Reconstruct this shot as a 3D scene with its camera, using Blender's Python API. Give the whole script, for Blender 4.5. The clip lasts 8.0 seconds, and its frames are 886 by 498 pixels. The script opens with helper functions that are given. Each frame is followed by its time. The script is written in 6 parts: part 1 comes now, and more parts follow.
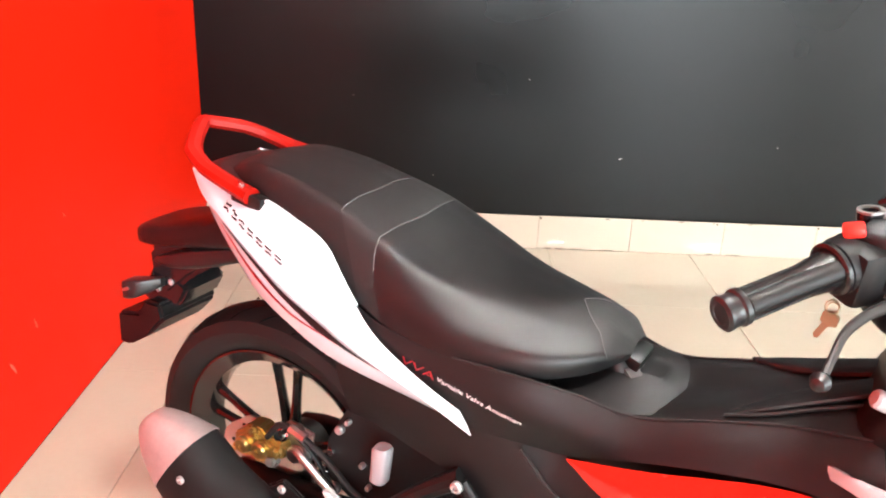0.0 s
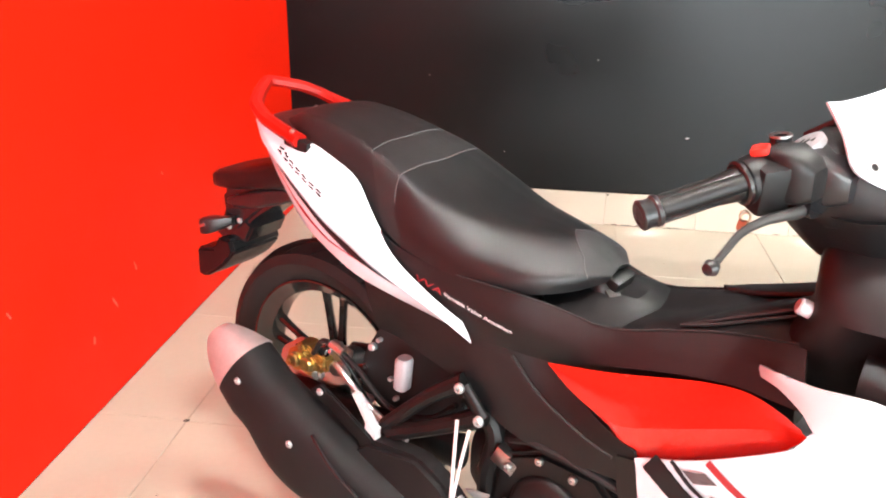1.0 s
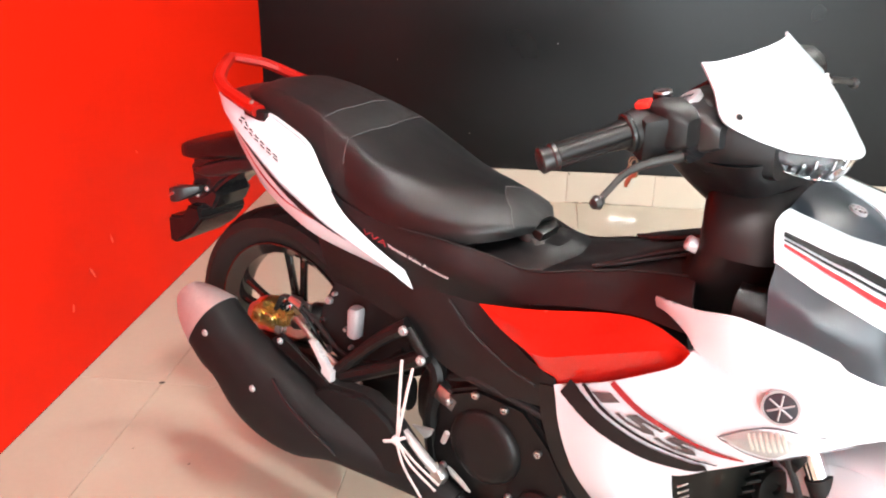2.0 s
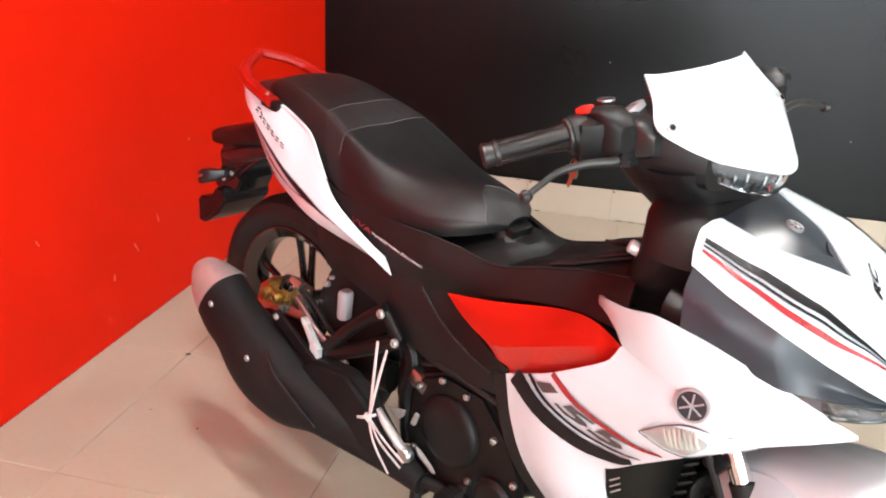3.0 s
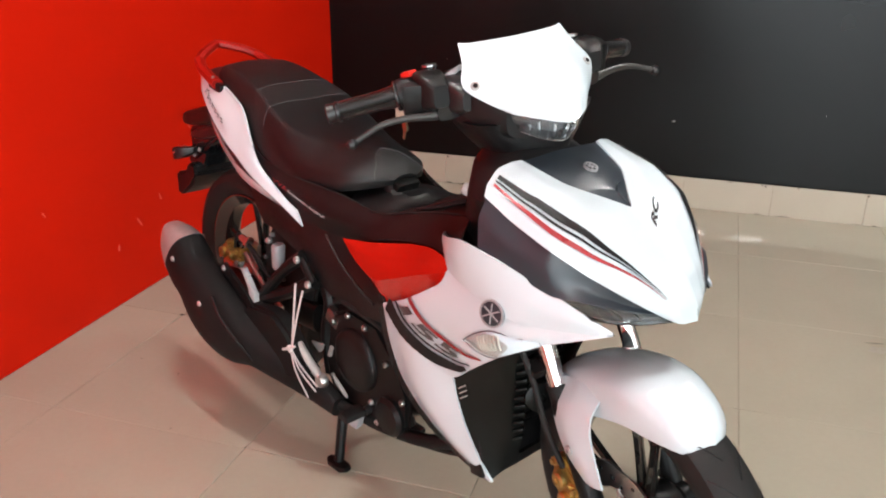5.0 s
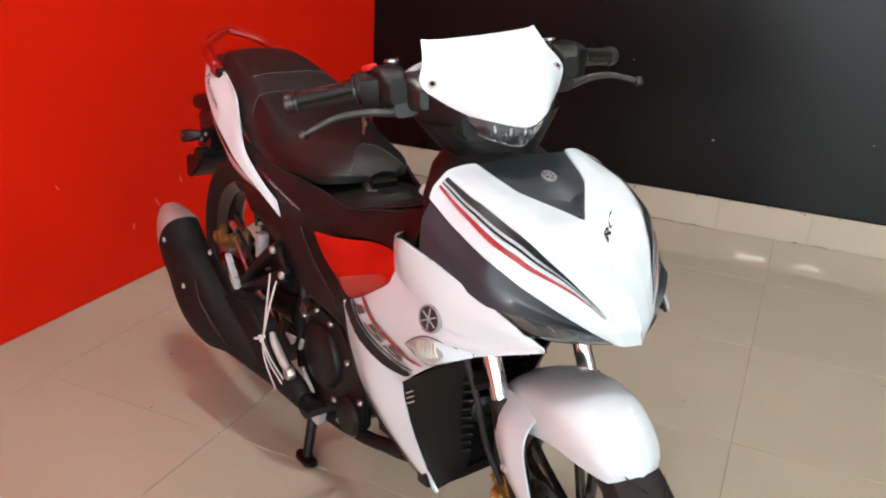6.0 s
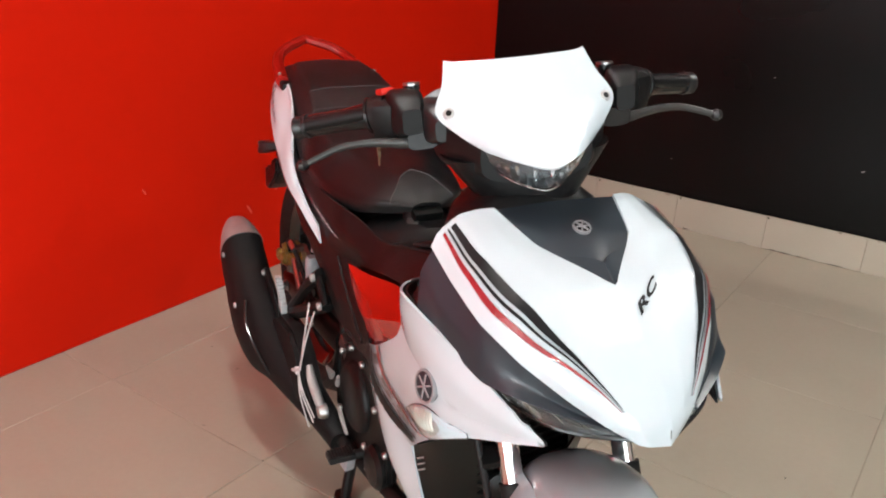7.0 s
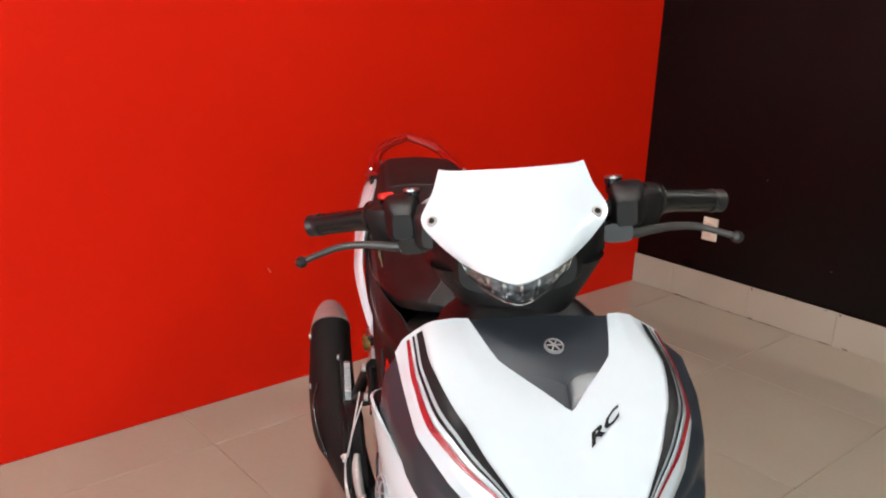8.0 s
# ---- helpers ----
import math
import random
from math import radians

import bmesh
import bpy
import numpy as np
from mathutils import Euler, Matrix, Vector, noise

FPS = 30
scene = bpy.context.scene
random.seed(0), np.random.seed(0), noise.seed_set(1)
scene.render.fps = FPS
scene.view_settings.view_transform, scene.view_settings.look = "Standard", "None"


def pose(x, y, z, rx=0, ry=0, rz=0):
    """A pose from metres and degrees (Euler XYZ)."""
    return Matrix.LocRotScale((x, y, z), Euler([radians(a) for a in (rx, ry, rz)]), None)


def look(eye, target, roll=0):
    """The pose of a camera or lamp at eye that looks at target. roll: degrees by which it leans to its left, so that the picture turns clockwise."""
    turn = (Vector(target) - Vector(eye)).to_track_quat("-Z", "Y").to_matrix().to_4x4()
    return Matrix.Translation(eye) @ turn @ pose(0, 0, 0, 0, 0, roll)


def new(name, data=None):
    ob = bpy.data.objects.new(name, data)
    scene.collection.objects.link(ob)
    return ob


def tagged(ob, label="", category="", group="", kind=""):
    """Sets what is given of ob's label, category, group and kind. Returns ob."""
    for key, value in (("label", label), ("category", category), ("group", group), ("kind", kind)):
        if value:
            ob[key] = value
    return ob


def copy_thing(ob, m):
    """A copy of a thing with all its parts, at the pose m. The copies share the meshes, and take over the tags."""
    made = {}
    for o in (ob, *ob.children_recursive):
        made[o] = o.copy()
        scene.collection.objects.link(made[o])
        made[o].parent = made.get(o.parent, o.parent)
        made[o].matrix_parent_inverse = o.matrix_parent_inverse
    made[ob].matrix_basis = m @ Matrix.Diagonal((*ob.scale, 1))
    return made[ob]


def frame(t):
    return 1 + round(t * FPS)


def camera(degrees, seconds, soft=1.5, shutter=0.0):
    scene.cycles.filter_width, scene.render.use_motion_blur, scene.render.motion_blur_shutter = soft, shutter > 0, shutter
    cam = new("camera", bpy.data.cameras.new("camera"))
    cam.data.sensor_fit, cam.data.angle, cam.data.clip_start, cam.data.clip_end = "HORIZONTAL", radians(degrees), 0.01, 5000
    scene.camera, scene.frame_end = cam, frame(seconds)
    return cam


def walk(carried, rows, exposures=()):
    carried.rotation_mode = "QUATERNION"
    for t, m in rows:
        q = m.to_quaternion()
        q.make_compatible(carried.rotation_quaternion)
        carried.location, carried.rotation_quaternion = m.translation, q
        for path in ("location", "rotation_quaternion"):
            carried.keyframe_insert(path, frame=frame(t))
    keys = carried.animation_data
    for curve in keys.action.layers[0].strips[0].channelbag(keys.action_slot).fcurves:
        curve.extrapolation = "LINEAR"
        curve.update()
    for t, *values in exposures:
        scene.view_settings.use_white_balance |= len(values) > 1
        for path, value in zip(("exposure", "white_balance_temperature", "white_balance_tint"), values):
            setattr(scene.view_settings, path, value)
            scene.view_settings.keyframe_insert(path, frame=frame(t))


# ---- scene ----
cam = camera(56.2, 8.0, soft=2.0)
PATH = [
    (0, (1.012, -3.308, 1.271), (1.007, -1.445, 0.542), 2.2),
    (0.5, (1.124, -3.424, 1.262), (0.901, -1.576, 0.531), 3.0),
    (1, (1.165, -3.509, 1.256), (0.916, -1.671, 0.508), 1.0),
    (1.5, (1.182, -3.6, 1.252), (1.009, -1.764, 0.478), 0.0),
    (3, (1.459, -3.721, 1.252), (1.051, -1.907, 0.515), 3.1),
    (3.5, (1.515, -3.778, 1.246), (1.028, -1.982, 0.512), 2.1),
    (4, (1.617, -3.839, 1.244), (1.109, -2.052, 0.506), 1.4),
    (4.5, (1.724, -3.871, 1.263), (1.222, -2.084, 0.519), 0.3),
    (5, (1.88, -3.886, 1.265), (1.303, -2.122, 0.521), 0.4),
    (6.5, (2.081, -3.668, 1.25), (1.238, -2.015, 0.505), 3.9),
    (7, (2.134, -3.51, 1.261), (1.095, -1.974, 0.512), 2.8),
    (7.5, (2.26, -3.339, 1.309), (1.019, -1.897, 0.69), 2.7),
    (8, (2.354, -3.297, 1.301), (0.905, -2.043, 0.727), 2.2),
]
walk(cam, [(t, look(eye, target, roll)) for t, eye, target, roll in PATH],
     exposures=[(0.0, 0.93), (1.0, 0.94), (1.7, 0.7), (3.0, 0.2), (4.0, -0.15), (5.0, -0.4), (7.0, -0.58), (7.5, -0.64), (8.0, -0.60)])

# ---------------------------------------------------------------- light
world = bpy.data.worlds.new("world")
world.use_nodes = True
scene.world = world
sky = world.node_tree.nodes.new("ShaderNodeTexSky")
sky.sky_type = "NISHITA"
sky.sun_disc = False
sky.sun_elevation, sky.sun_rotation = radians(60), radians(0)
world.node_tree.links.new(sky.outputs[0], world.node_tree.nodes["Background"].inputs[0])
world.node_tree.nodes["Background"].inputs[1].default_value = 0.12

ROOM_X, ROOM_Y, ROOM_Z = 7.2, -9.6, 3.1


def area_lamp(name, eye, target, sx, sy, watts, colour):
    lamp = bpy.data.lights.new(name, "AREA")
    lamp.shape, lamp.size, lamp.size_y, lamp.energy, lamp.color = "RECTANGLE", sx, sy, watts, colour
    ob = new(name, lamp)
    ob.matrix_world = look(eye, target)
    return ob


# daylight that comes in through the open shop front
area_lamp("shopfront_daylight", (3.3, ROOM_Y + 0.05, 1.36), (3.3, 0, 1.0), 4.8, 2.5, 400, (0.86, 0.955, 1.0))
# assumed side opening, out of view, placed for the glare on the lower nose
area_lamp("assumed_side_daylight", (ROOM_X - 0.05, -6.2, 1.22), (0, -6.2, 1.0), 2.6, 2.3, 230, (0.86, 0.955, 1.0))


# ---------------------------------------------------------------- materials
def material(name, colour, rough=0.5, metal=0.0, coat=0.0, vary=0.06, scale=6.0, fine=120.0, bump=0.0, bump_scale=300.0,
             rough_vary=0.08, spec=0.5):
    m = bpy.data.materials.new(name)
    m.use_nodes = True
    nt = m.node_tree
    b = nt.nodes["Principled BSDF"]
    b.inputs["Metallic"].default_value = metal
    b.inputs["Coat Weight"].default_value = coat
    b.inputs["Coat Roughness"].default_value = 0.06
    b.inputs["Specular IOR Level"].default_value = spec
    co = nt.nodes.new("ShaderNodeTexCoord")
    big = nt.nodes.new("ShaderNodeTexNoise")
    big.inputs["Scale"].default_value, big.inputs["Detail"].default_value = scale, 4.0
    small = nt.nodes.new("ShaderNodeTexNoise")
    small.inputs["Scale"].default_value, small.inputs["Detail"].default_value = fine, 3.0
    for n in (big, small):
        nt.links.new(co.outputs["Object"], n.inputs["Vector"])
    mix = nt.nodes.new("ShaderNodeMath")
    mix.operation = "MULTIPLY_ADD"
    mix.inputs[1].default_value = 0.35
    nt.links.new(small.outputs["Fac"], mix.inputs[0])
    nt.links.new(big.outputs["Fac"], mix.inputs[2])
    ramp = nt.nodes.new("ShaderNodeValToRGB")
    ramp.color_ramp.elements[0].position, ramp.color_ramp.elements[1].position = 0.35, 1.0
    ramp.color_ramp.elements[0].color = (*[c * (1 - vary) for c in colour], 1)
    ramp.color_ramp.elements[1].color = (*[min(1, c * (1 + vary)) for c in colour], 1)
    nt.links.new(mix.outputs[0], ramp.inputs[0])
    nt.links.new(ramp.outputs[0], b.inputs["Base Color"])
    rr = nt.nodes.new("ShaderNodeMapRange")
    rr.inputs["To Min"].default_value = max(0.02, rough - rough_vary)
    rr.inputs["To Max"].default_value = min(1.0, rough + rough_vary)
    nt.links.new(big.outputs["Fac"], rr.inputs["Value"])
    nt.links.new(rr.outputs[0], b.inputs["Roughness"])
    if bump:
        tex = nt.nodes.new("ShaderNodeTexNoise")
        tex.inputs["Scale"].default_value, tex.inputs["Detail"].default_value = bump_scale, 3.0
        nt.links.new(co.outputs["Object"], tex.inputs["Vector"])
        bp = nt.nodes.new("ShaderNodeBump")
        bp.inputs["Strength"].default_value, bp.inputs["Distance"].default_value = bump, 0.002
        nt.links.new(tex.outputs["Fac"], bp.inputs["Height"])
        nt.links.new(bp.outputs[0], b.inputs["Normal"])
    return m


def clear_material(name, colour, rough=0.02):
    m = bpy.data.materials.new(name)
    m.use_nodes = True
    b = m.node_tree.nodes["Principled BSDF"]
    b.inputs["Base Color"].default_value = (*colour, 1)
    b.inputs["Transmission Weight"].default_value = 1.0
    b.inputs["Roughness"].default_value = rough
    b.inputs["IOR"].default_value = 1.35
    return m


def glow_material(name, colour, strength):
    m = bpy.data.materials.new(name)
    m.use_nodes = True
    b = m.node_tree.nodes["Principled BSDF"]
    b.inputs["Emission Color"].default_value = (*colour, 1)
    b.inputs["Emission Strength"].default_value = strength
    return m


M_RED_WALL = material("red_wall_paint", (0.60, 0.0095, 0.0007), 0.55, vary=0.05, scale=1.3, fine=40, bump=0.15, bump_scale=90, spec=0.12)
M_BLACK_WALL = material("black_wall_paint", (0.0024, 0.0022, 0.0022), 0.29, vary=0.3, scale=1.1, fine=30, bump=0.15, bump_scale=60, spec=0.20)
M_PLAIN_WALL = material("pale_wall_paint", (0.70, 0.68, 0.64), 0.7, vary=0.04, scale=1.5)
M_CEILING = material("ceiling_paint", (0.75, 0.74, 0.72), 0.8, vary=0.03, scale=1.5)
M_TILE = material("cream_polished_tile", (0.405, 0.378, 0.302), 0.024, vary=0.06, scale=2.2, fine=60, rough_vary=0.008)
M_GROUT = material("grey_brown_grout", (0.31, 0.275, 0.215), 0.85, vary=0.2, scale=9)
M_SKIRT = material("cream_skirting_tile", (0.42, 0.385, 0.315), 0.020, vary=0.06, scale=3, rough_vary=0.0)
M_WHITE = material("white_bike_paint", (0.56, 0.64, 0.685), 0.20, coat=0.6, vary=0.015, scale=5)
M_REDPAINT = material("red_bike_paint", (0.40, 0.009, 0.004), 0.25, coat=0.5, vary=0.03, scale=8)
M_DARKRED = material("dark_red_rail_paint", (0.28, 0.005, 0.002), 0.42, spec=0.25, vary=0.06, scale=12)
M_GREY = material("satin_grey_panel", (0.022, 0.029, 0.037), 0.30, vary=0.05, scale=14, rough_vary=0.02, spec=0.45)
M_BLACK = material("grained_black_plastic", (0.006, 0.0058, 0.0062), 0.40, vary=0.15, scale=20, bump=0.25, bump_scale=900, spec=0.28)
M_SATIN = material("satin_black_plastic", (0.010, 0.010, 0.011), 0.32, vary=0.1, scale=20, bump=0.1, bump_scale=900)
M_GLOSS = material("gloss_black", (0.010, 0.010, 0.011), 0.16, vary=0.1, scale=12)
M_SHROUD = material("dark_shroud_plastic", (0.0035, 0.0042, 0.004), 0.34, vary=0.15, scale=18, spec=0.25)
M_MATT = material("heatproof_matt_black", (0.0075, 0.0070, 0.0070), 0.62, vary=0.2, scale=14, bump=0.15, bump_scale=700, spec=0.16)
M_SIGNAL = material("silvery_signal_reflector", (0.33, 0.325, 0.31), 0.34, 0.15, vary=0.1, scale=50)
M_RIB = material("cream_signal_rib", (0.46, 0.43, 0.37), 0.30, 0.15, vary=0.1, scale=60)
M_RUBBER = material("tyre_rubber", (0.010, 0.0096, 0.0096), 0.60, vary=0.2, scale=18, bump=0.2, bump_scale=500, spec=0.28)
M_GRIP = material("grip_rubber", (0.007, 0.007, 0.0075), 0.20, vary=0.15, scale=30, bump=0.25, bump_scale=700)
M_VINYL3 = material("sheeny_black_seat_vinyl", (0.0050, 0.0056, 0.0062), 0.36, vary=0.12, scale=9, bump=0.2, bump_scale=1200, spec=0.36)
M_VINYL = material("black_seat_vinyl", (0.0065, 0.0062, 0.0066), 0.50, vary=0.12, scale=9, bump=0.35, bump_scale=1200, spec=0.30)
M_VINYL2 = material("dark_grey_seat_vinyl", (0.0090, 0.0096, 0.0100), 0.50, vary=0.1, scale=9, bump=0.35, bump_scale=1200, spec=0.36)
M_THREAD = material("grey_seat_thread", (0.07, 0.07, 0.073), 0.7)
M_LEVER = material("grey_lever_metal", (0.05, 0.049, 0.048), 0.36, 0.5, vary=0.1, scale=30)
M_EMBLEM = material("grey_emblem_metal", (0.30, 0.30, 0.31), 0.45, 0.3, vary=0.05)
M_CAP = material("silver_cap_paint", (0.40, 0.38, 0.37), 0.42, 0.45, vary=0.12, scale=30)
M_LABEL = material("silver_label", (0.52, 0.54, 0.55), 0.35, 0.2, vary=0.1, scale=60)
M_CHROME = material("chrome", (0.82, 0.83, 0.84), 0.10, 1.0, vary=0.03, scale=12, rough_vary=0.04)
M_STEEL = material("brushed_steel", (0.50, 0.50, 0.50), 0.30, 1.0, vary=0.1, scale=30)
M_ALU = material("silver_cast_aluminium", (0.62, 0.60, 0.58), 0.34, 1.0, vary=0.08, scale=20)
M_GOLD = material("gold_anodised", (0.50, 0.35, 0.12), 0.32, 0.9, vary=0.15, scale=30)
M_GOLD2 = material("dull_brass", (0.34, 0.29, 0.19), 0.35, 0.9, vary=0.2, scale=40)
M_RIM = material("gloss_black_rim", (0.012, 0.011, 0.010), 0.10, vary=0.1, scale=20, spec=0.8)
M_BOLT = material("dull_zinc_bolt", (0.42, 0.42, 0.42), 0.38, 0.6, vary=0.1, scale=40)
M_DARKMETAL = material("black_cast_metal", (0.0055, 0.0052, 0.0052), 0.40, 0.0, vary=0.2, scale=25, bump=0.2, bump_scale=500, spec=0.2)
M_TIE = material("white_cable_tie", (0.58, 0.57, 0.56), 0.45, vary=0.03)
M_MILK = material("milky_plastic", (0.29, 0.285, 0.30), 0.4, vary=0.06)
M_LENS = clear_material("clear_lens", (0.97, 0.98, 0.98))
M_REFLECT = material("lamp_reflector", (0.42, 0.42, 0.42), 0.14, 0.9, vary=0.12, scale=60)
M_SMOKE = material("smoked_lamp_housing", (0.035, 0.037, 0.040), 0.16, coat=0.8, vary=0.2, scale=40)
M_REDSWITCH = material("red_plastic", (0.62, 0.02, 0.012), 0.35, vary=0.05)
M_MAROON = material("dark_red_decal", (0.30, 0.008, 0.010), 0.3, vary=0.1)
M_REDDECAL = material("red_decal", (0.26, 0.012, 0.018), 0.28, vary=0.05, coat=0.3)
M_BLKDECAL = material("black_decal", (0.009, 0.009, 0.010), 0.45, vary=0.1, spec=0.18)
M_GREYDECAL = material("grey_decal", (0.055, 0.052, 0.055), 0.3, vary=0.08, coat=0.3)
M_WHTDECAL = material("white_decal", (0.70, 0.70, 0.70), 0.35, vary=0.03)
M_SOCKET = material("cream_socket_plastic", (0.62, 0.55, 0.44), 0.4, vary=0.04)
M_TUBE = glow_material("lit_lamp_tube", (1.0, 0.985, 0.95), 560.0)


# ---------------------------------------------------------------- builders
def mesh_of(bm, name, mat, smooth=True, sharp=35):
    bmesh.ops.recalc_face_normals(bm, faces=bm.faces)
    for f in bm.faces:
        f.smooth = smooth
    if smooth:
        for e in bm.edges:
            if len(e.link_faces) == 2 and e.calc_face_angle(0.0) > radians(sharp):
                e.smooth = False
    me = bpy.data.meshes.new(name)
    bm.to_mesh(me)
    bm.free()
    me.materials.append(mat)
    return me


def part(name, bm, mat, parent, label="", smooth=True, sharp=35):
    ob = new(name, mesh_of(bm, name, mat, smooth, sharp))
    ob.parent = parent
    return tagged(ob, label)


def thing(name, label, category, m=None, group=""):
    ob = new(name)
    ob.empty_display_size = 0.05
    if m:
        ob.matrix_world = m
    return tagged(ob, label, category, group)


def spline(points, n):
    """n points along a Catmull-Rom curve through points, by chord length."""
    p = np.array(points, float)
    if len(p) == 2:
        return p[0] + np.linspace(0, 1, n)[:, None] * (p[1] - p[0])
    d = np.r_[0, np.cumsum(np.maximum(np.linalg.norm(np.diff(p, axis=0), axis=1), 1e-6))]
    t = d / d[-1]
    tang = np.zeros_like(p)
    for i in range(len(p)):
        a, b = max(i - 1, 0), min(i + 1, len(p) - 1)
        tang[i] = (p[b] - p[a]) / (t[b] - t[a])
    out = []
    for s in np.linspace(0, 1, n):
        i = min(max(np.searchsorted(t, s, "right") - 1, 0), len(p) - 2)
        h = t[i + 1] - t[i]
        u = (s - t[i]) / h
        out.append((2 * u**3 - 3 * u**2 + 1) * p[i] + (u**3 - 2 * u**2 + u) * h * tang[i]
                   + (-2 * u**3 + 3 * u**2) * p[i + 1] + (u**3 - u**2) * h * tang[i + 1])
    return np.array(out)


def polyline(points, n):
    """n points along the straight pieces between points, by chord length."""
    p = np.array(points, float)
    d = np.r_[0, np.cumsum(np.maximum(np.linalg.norm(np.diff(p, axis=0), axis=1), 1e-6))]
    return np.stack([np.interp(np.linspace(0, d[-1], n), d, p[:, k]) for k in range(3)], axis=1)


def sheet(rails, nu=24, nv=10, straight=False, crisp=0.0):
    """A grid [nv][nu] of points, smooth along the rails and smooth or straight across them; crisp: 0 round, 1 angular."""
    r = [spline(q, nu) * (1 - crisp) + polyline(q, nu) * crisp for q in rails]
    if straight:
        f = np.linspace(0, len(r) - 1, nv)
        lo = np.minimum(f.astype(int), len(r) - 2)
        w = (f - lo)[:, None, None]
        r = np.array(r)
        return r[lo] * (1 - w) + r[lo + 1] * w
    return np.stack([spline([q[i] for q in r], nv) * (1 - crisp) + polyline([q[i] for q in r], nv) * crisp for i in range(nu)], axis=1)


def flip(g):
    """The grid on the other side of the bike."""
    return g * np.array([1, -1, 1])


def normals(g):
    du, dv = np.gradient(g, axis=1), np.gradient(g, axis=0)
    n = np.cross(du, dv)
    n /= np.maximum(np.linalg.norm(n, axis=2, keepdims=True), 1e-9)
    return n


def skin(g, thick=0.004, bm=None, outward=None):
    """A panel of some thickness on the grid g; outward: a point that lies inside, away from which the panel faces."""
    bm = bm or bmesh.new()
    n = normals(g)
    inside = np.array(outward if outward is not None else (g[..., 0].mean(), 0, g[..., 2].mean() - 0.1))
    if ((g - inside) * n).sum() < 0:
        n = -n
    nv, nu = g.shape[:2]
    top = [[bm.verts.new(g[j, i]) for i in range(nu)] for j in range(nv)]
    low = [[bm.verts.new(g[j, i] - n[j, i] * thick) for i in range(nu)] for j in range(nv)]
    for j in range(nv - 1):
        for i in range(nu - 1):
            bm.faces.new((top[j][i], top[j][i + 1], top[j + 1][i + 1], top[j + 1][i]))
            bm.faces.new((low[j][i], low[j + 1][i], low[j + 1][i + 1], low[j][i + 1]))
    rim = [(0, i) for i in range(nu)] + [(j, nu - 1) for j in range(1, nv)] + [(nv - 1, i) for i in range(nu - 2, -1, -1)] + [(j, 0) for j in range(nv - 2, 0, -1)]
    for (a, b), (c, d) in zip(rim, rim[1:] + rim[:1]):
        bm.faces.new((top[a][b], low[a][b], low[c][d], top[c][d]))
    bmesh.ops.remove_doubles(bm, verts=bm.verts, dist=0.0004)
    return bm


def band(g, v0, v1, u0=0.0, u1=1.0, lift=0.0012, n=40, taper=0.0, outward=None):
    """A decal strip on the grid g from v0 to v1 across (numbers or pairs: start and end) and from u0 to u1 along."""
    bm = bmesh.new()
    nn = normals(g)
    inside = np.array(outward if outward is not None else (g[..., 0].mean(), 0, g[..., 2].mean() - 0.1))
    if ((g - inside) * nn).sum() < 0:
        nn = -nn
    nv, nu = g.shape[:2]

    def at(u, v):
        x, y = u * (nu - 1), v * (nv - 1)
        i, j = min(int(x), nu - 2), min(int(y), nv - 2)
        a, b = x - i, y - j
        w = ((1 - a) * (1 - b), a * (1 - b), (1 - a) * b, a * b)
        q = (g + nn * lift)
        return w[0] * q[j, i] + w[1] * q[j, i + 1] + w[2] * q[j + 1, i] + w[3] * q[j + 1, i + 1]

    v0, v1 = (v0 if isinstance(v0, tuple) else (v0, v0)), (v1 if isinstance(v1, tuple) else (v1, v1))
    rows = []
    for k in range(n + 1):
        s = k / n
        u = u0 + (u1 - u0) * s
        a, b = np.interp(s, np.linspace(0, 1, len(v0)), v0), np.interp(s, np.linspace(0, 1, len(v1)), v1)
        mid, half = (a + b) / 2, (b - a) / 2 * (1 - taper * max(0, s - 0.6) / 0.4)
        rows.append([bm.verts.new(at(u, mid - half)), bm.verts.new(at(u, mid)), bm.verts.new(at(u, mid + half))])
    for a, b in zip(rows, rows[1:]):
        for k in range(2):
            try:
                bm.faces.new((a[k], b[k], b[k + 1], a[k + 1]))
            except ValueError:
                pass
    return bm


def tube(path, r, sides=10, smooth_n=0, bm=None, flat=1.0, cap=True):
    """A round bar along path; r may be a list; flat squeezes the section."""
    bm = bm or bmesh.new()
    p = spline(path, smooth_n) if smooth_n else np.array(path, float)
    rr = np.interp(np.linspace(0, 1, len(p)), np.linspace(0, 1, len(r)), r) if isinstance(r, (list, tuple)) else [r] * len(p)
    rings, up = [], None
    for i in range(len(p)):
        t = p[min(i + 1, len(p) - 1)] - p[max(i - 1, 0)]
        t /= max(np.linalg.norm(t), 1e-9)
        if up is None:
            up = np.array((0, 0, 1.0)) if abs(t[2]) < 0.9 else np.array((1.0, 0, 0))
        a = np.cross(t, up)
        a /= np.linalg.norm(a)
        up = np.cross(a, t)
        rings.append([bm.verts.new(p[i] + rr[i] * (a * math.cos(k * 2 * math.pi / sides) * flat + up * math.sin(k * 2 * math.pi / sides))) for k in range(sides)])
    for a, b in zip(rings, rings[1:]):
        for k in range(sides):
            bm.faces.new((a[k], a[(k + 1) % sides], b[(k + 1) % sides], b[k]))
    if cap:
        bm.faces.new(rings[0])
        bm.faces.new(rings[-1])
    return bm


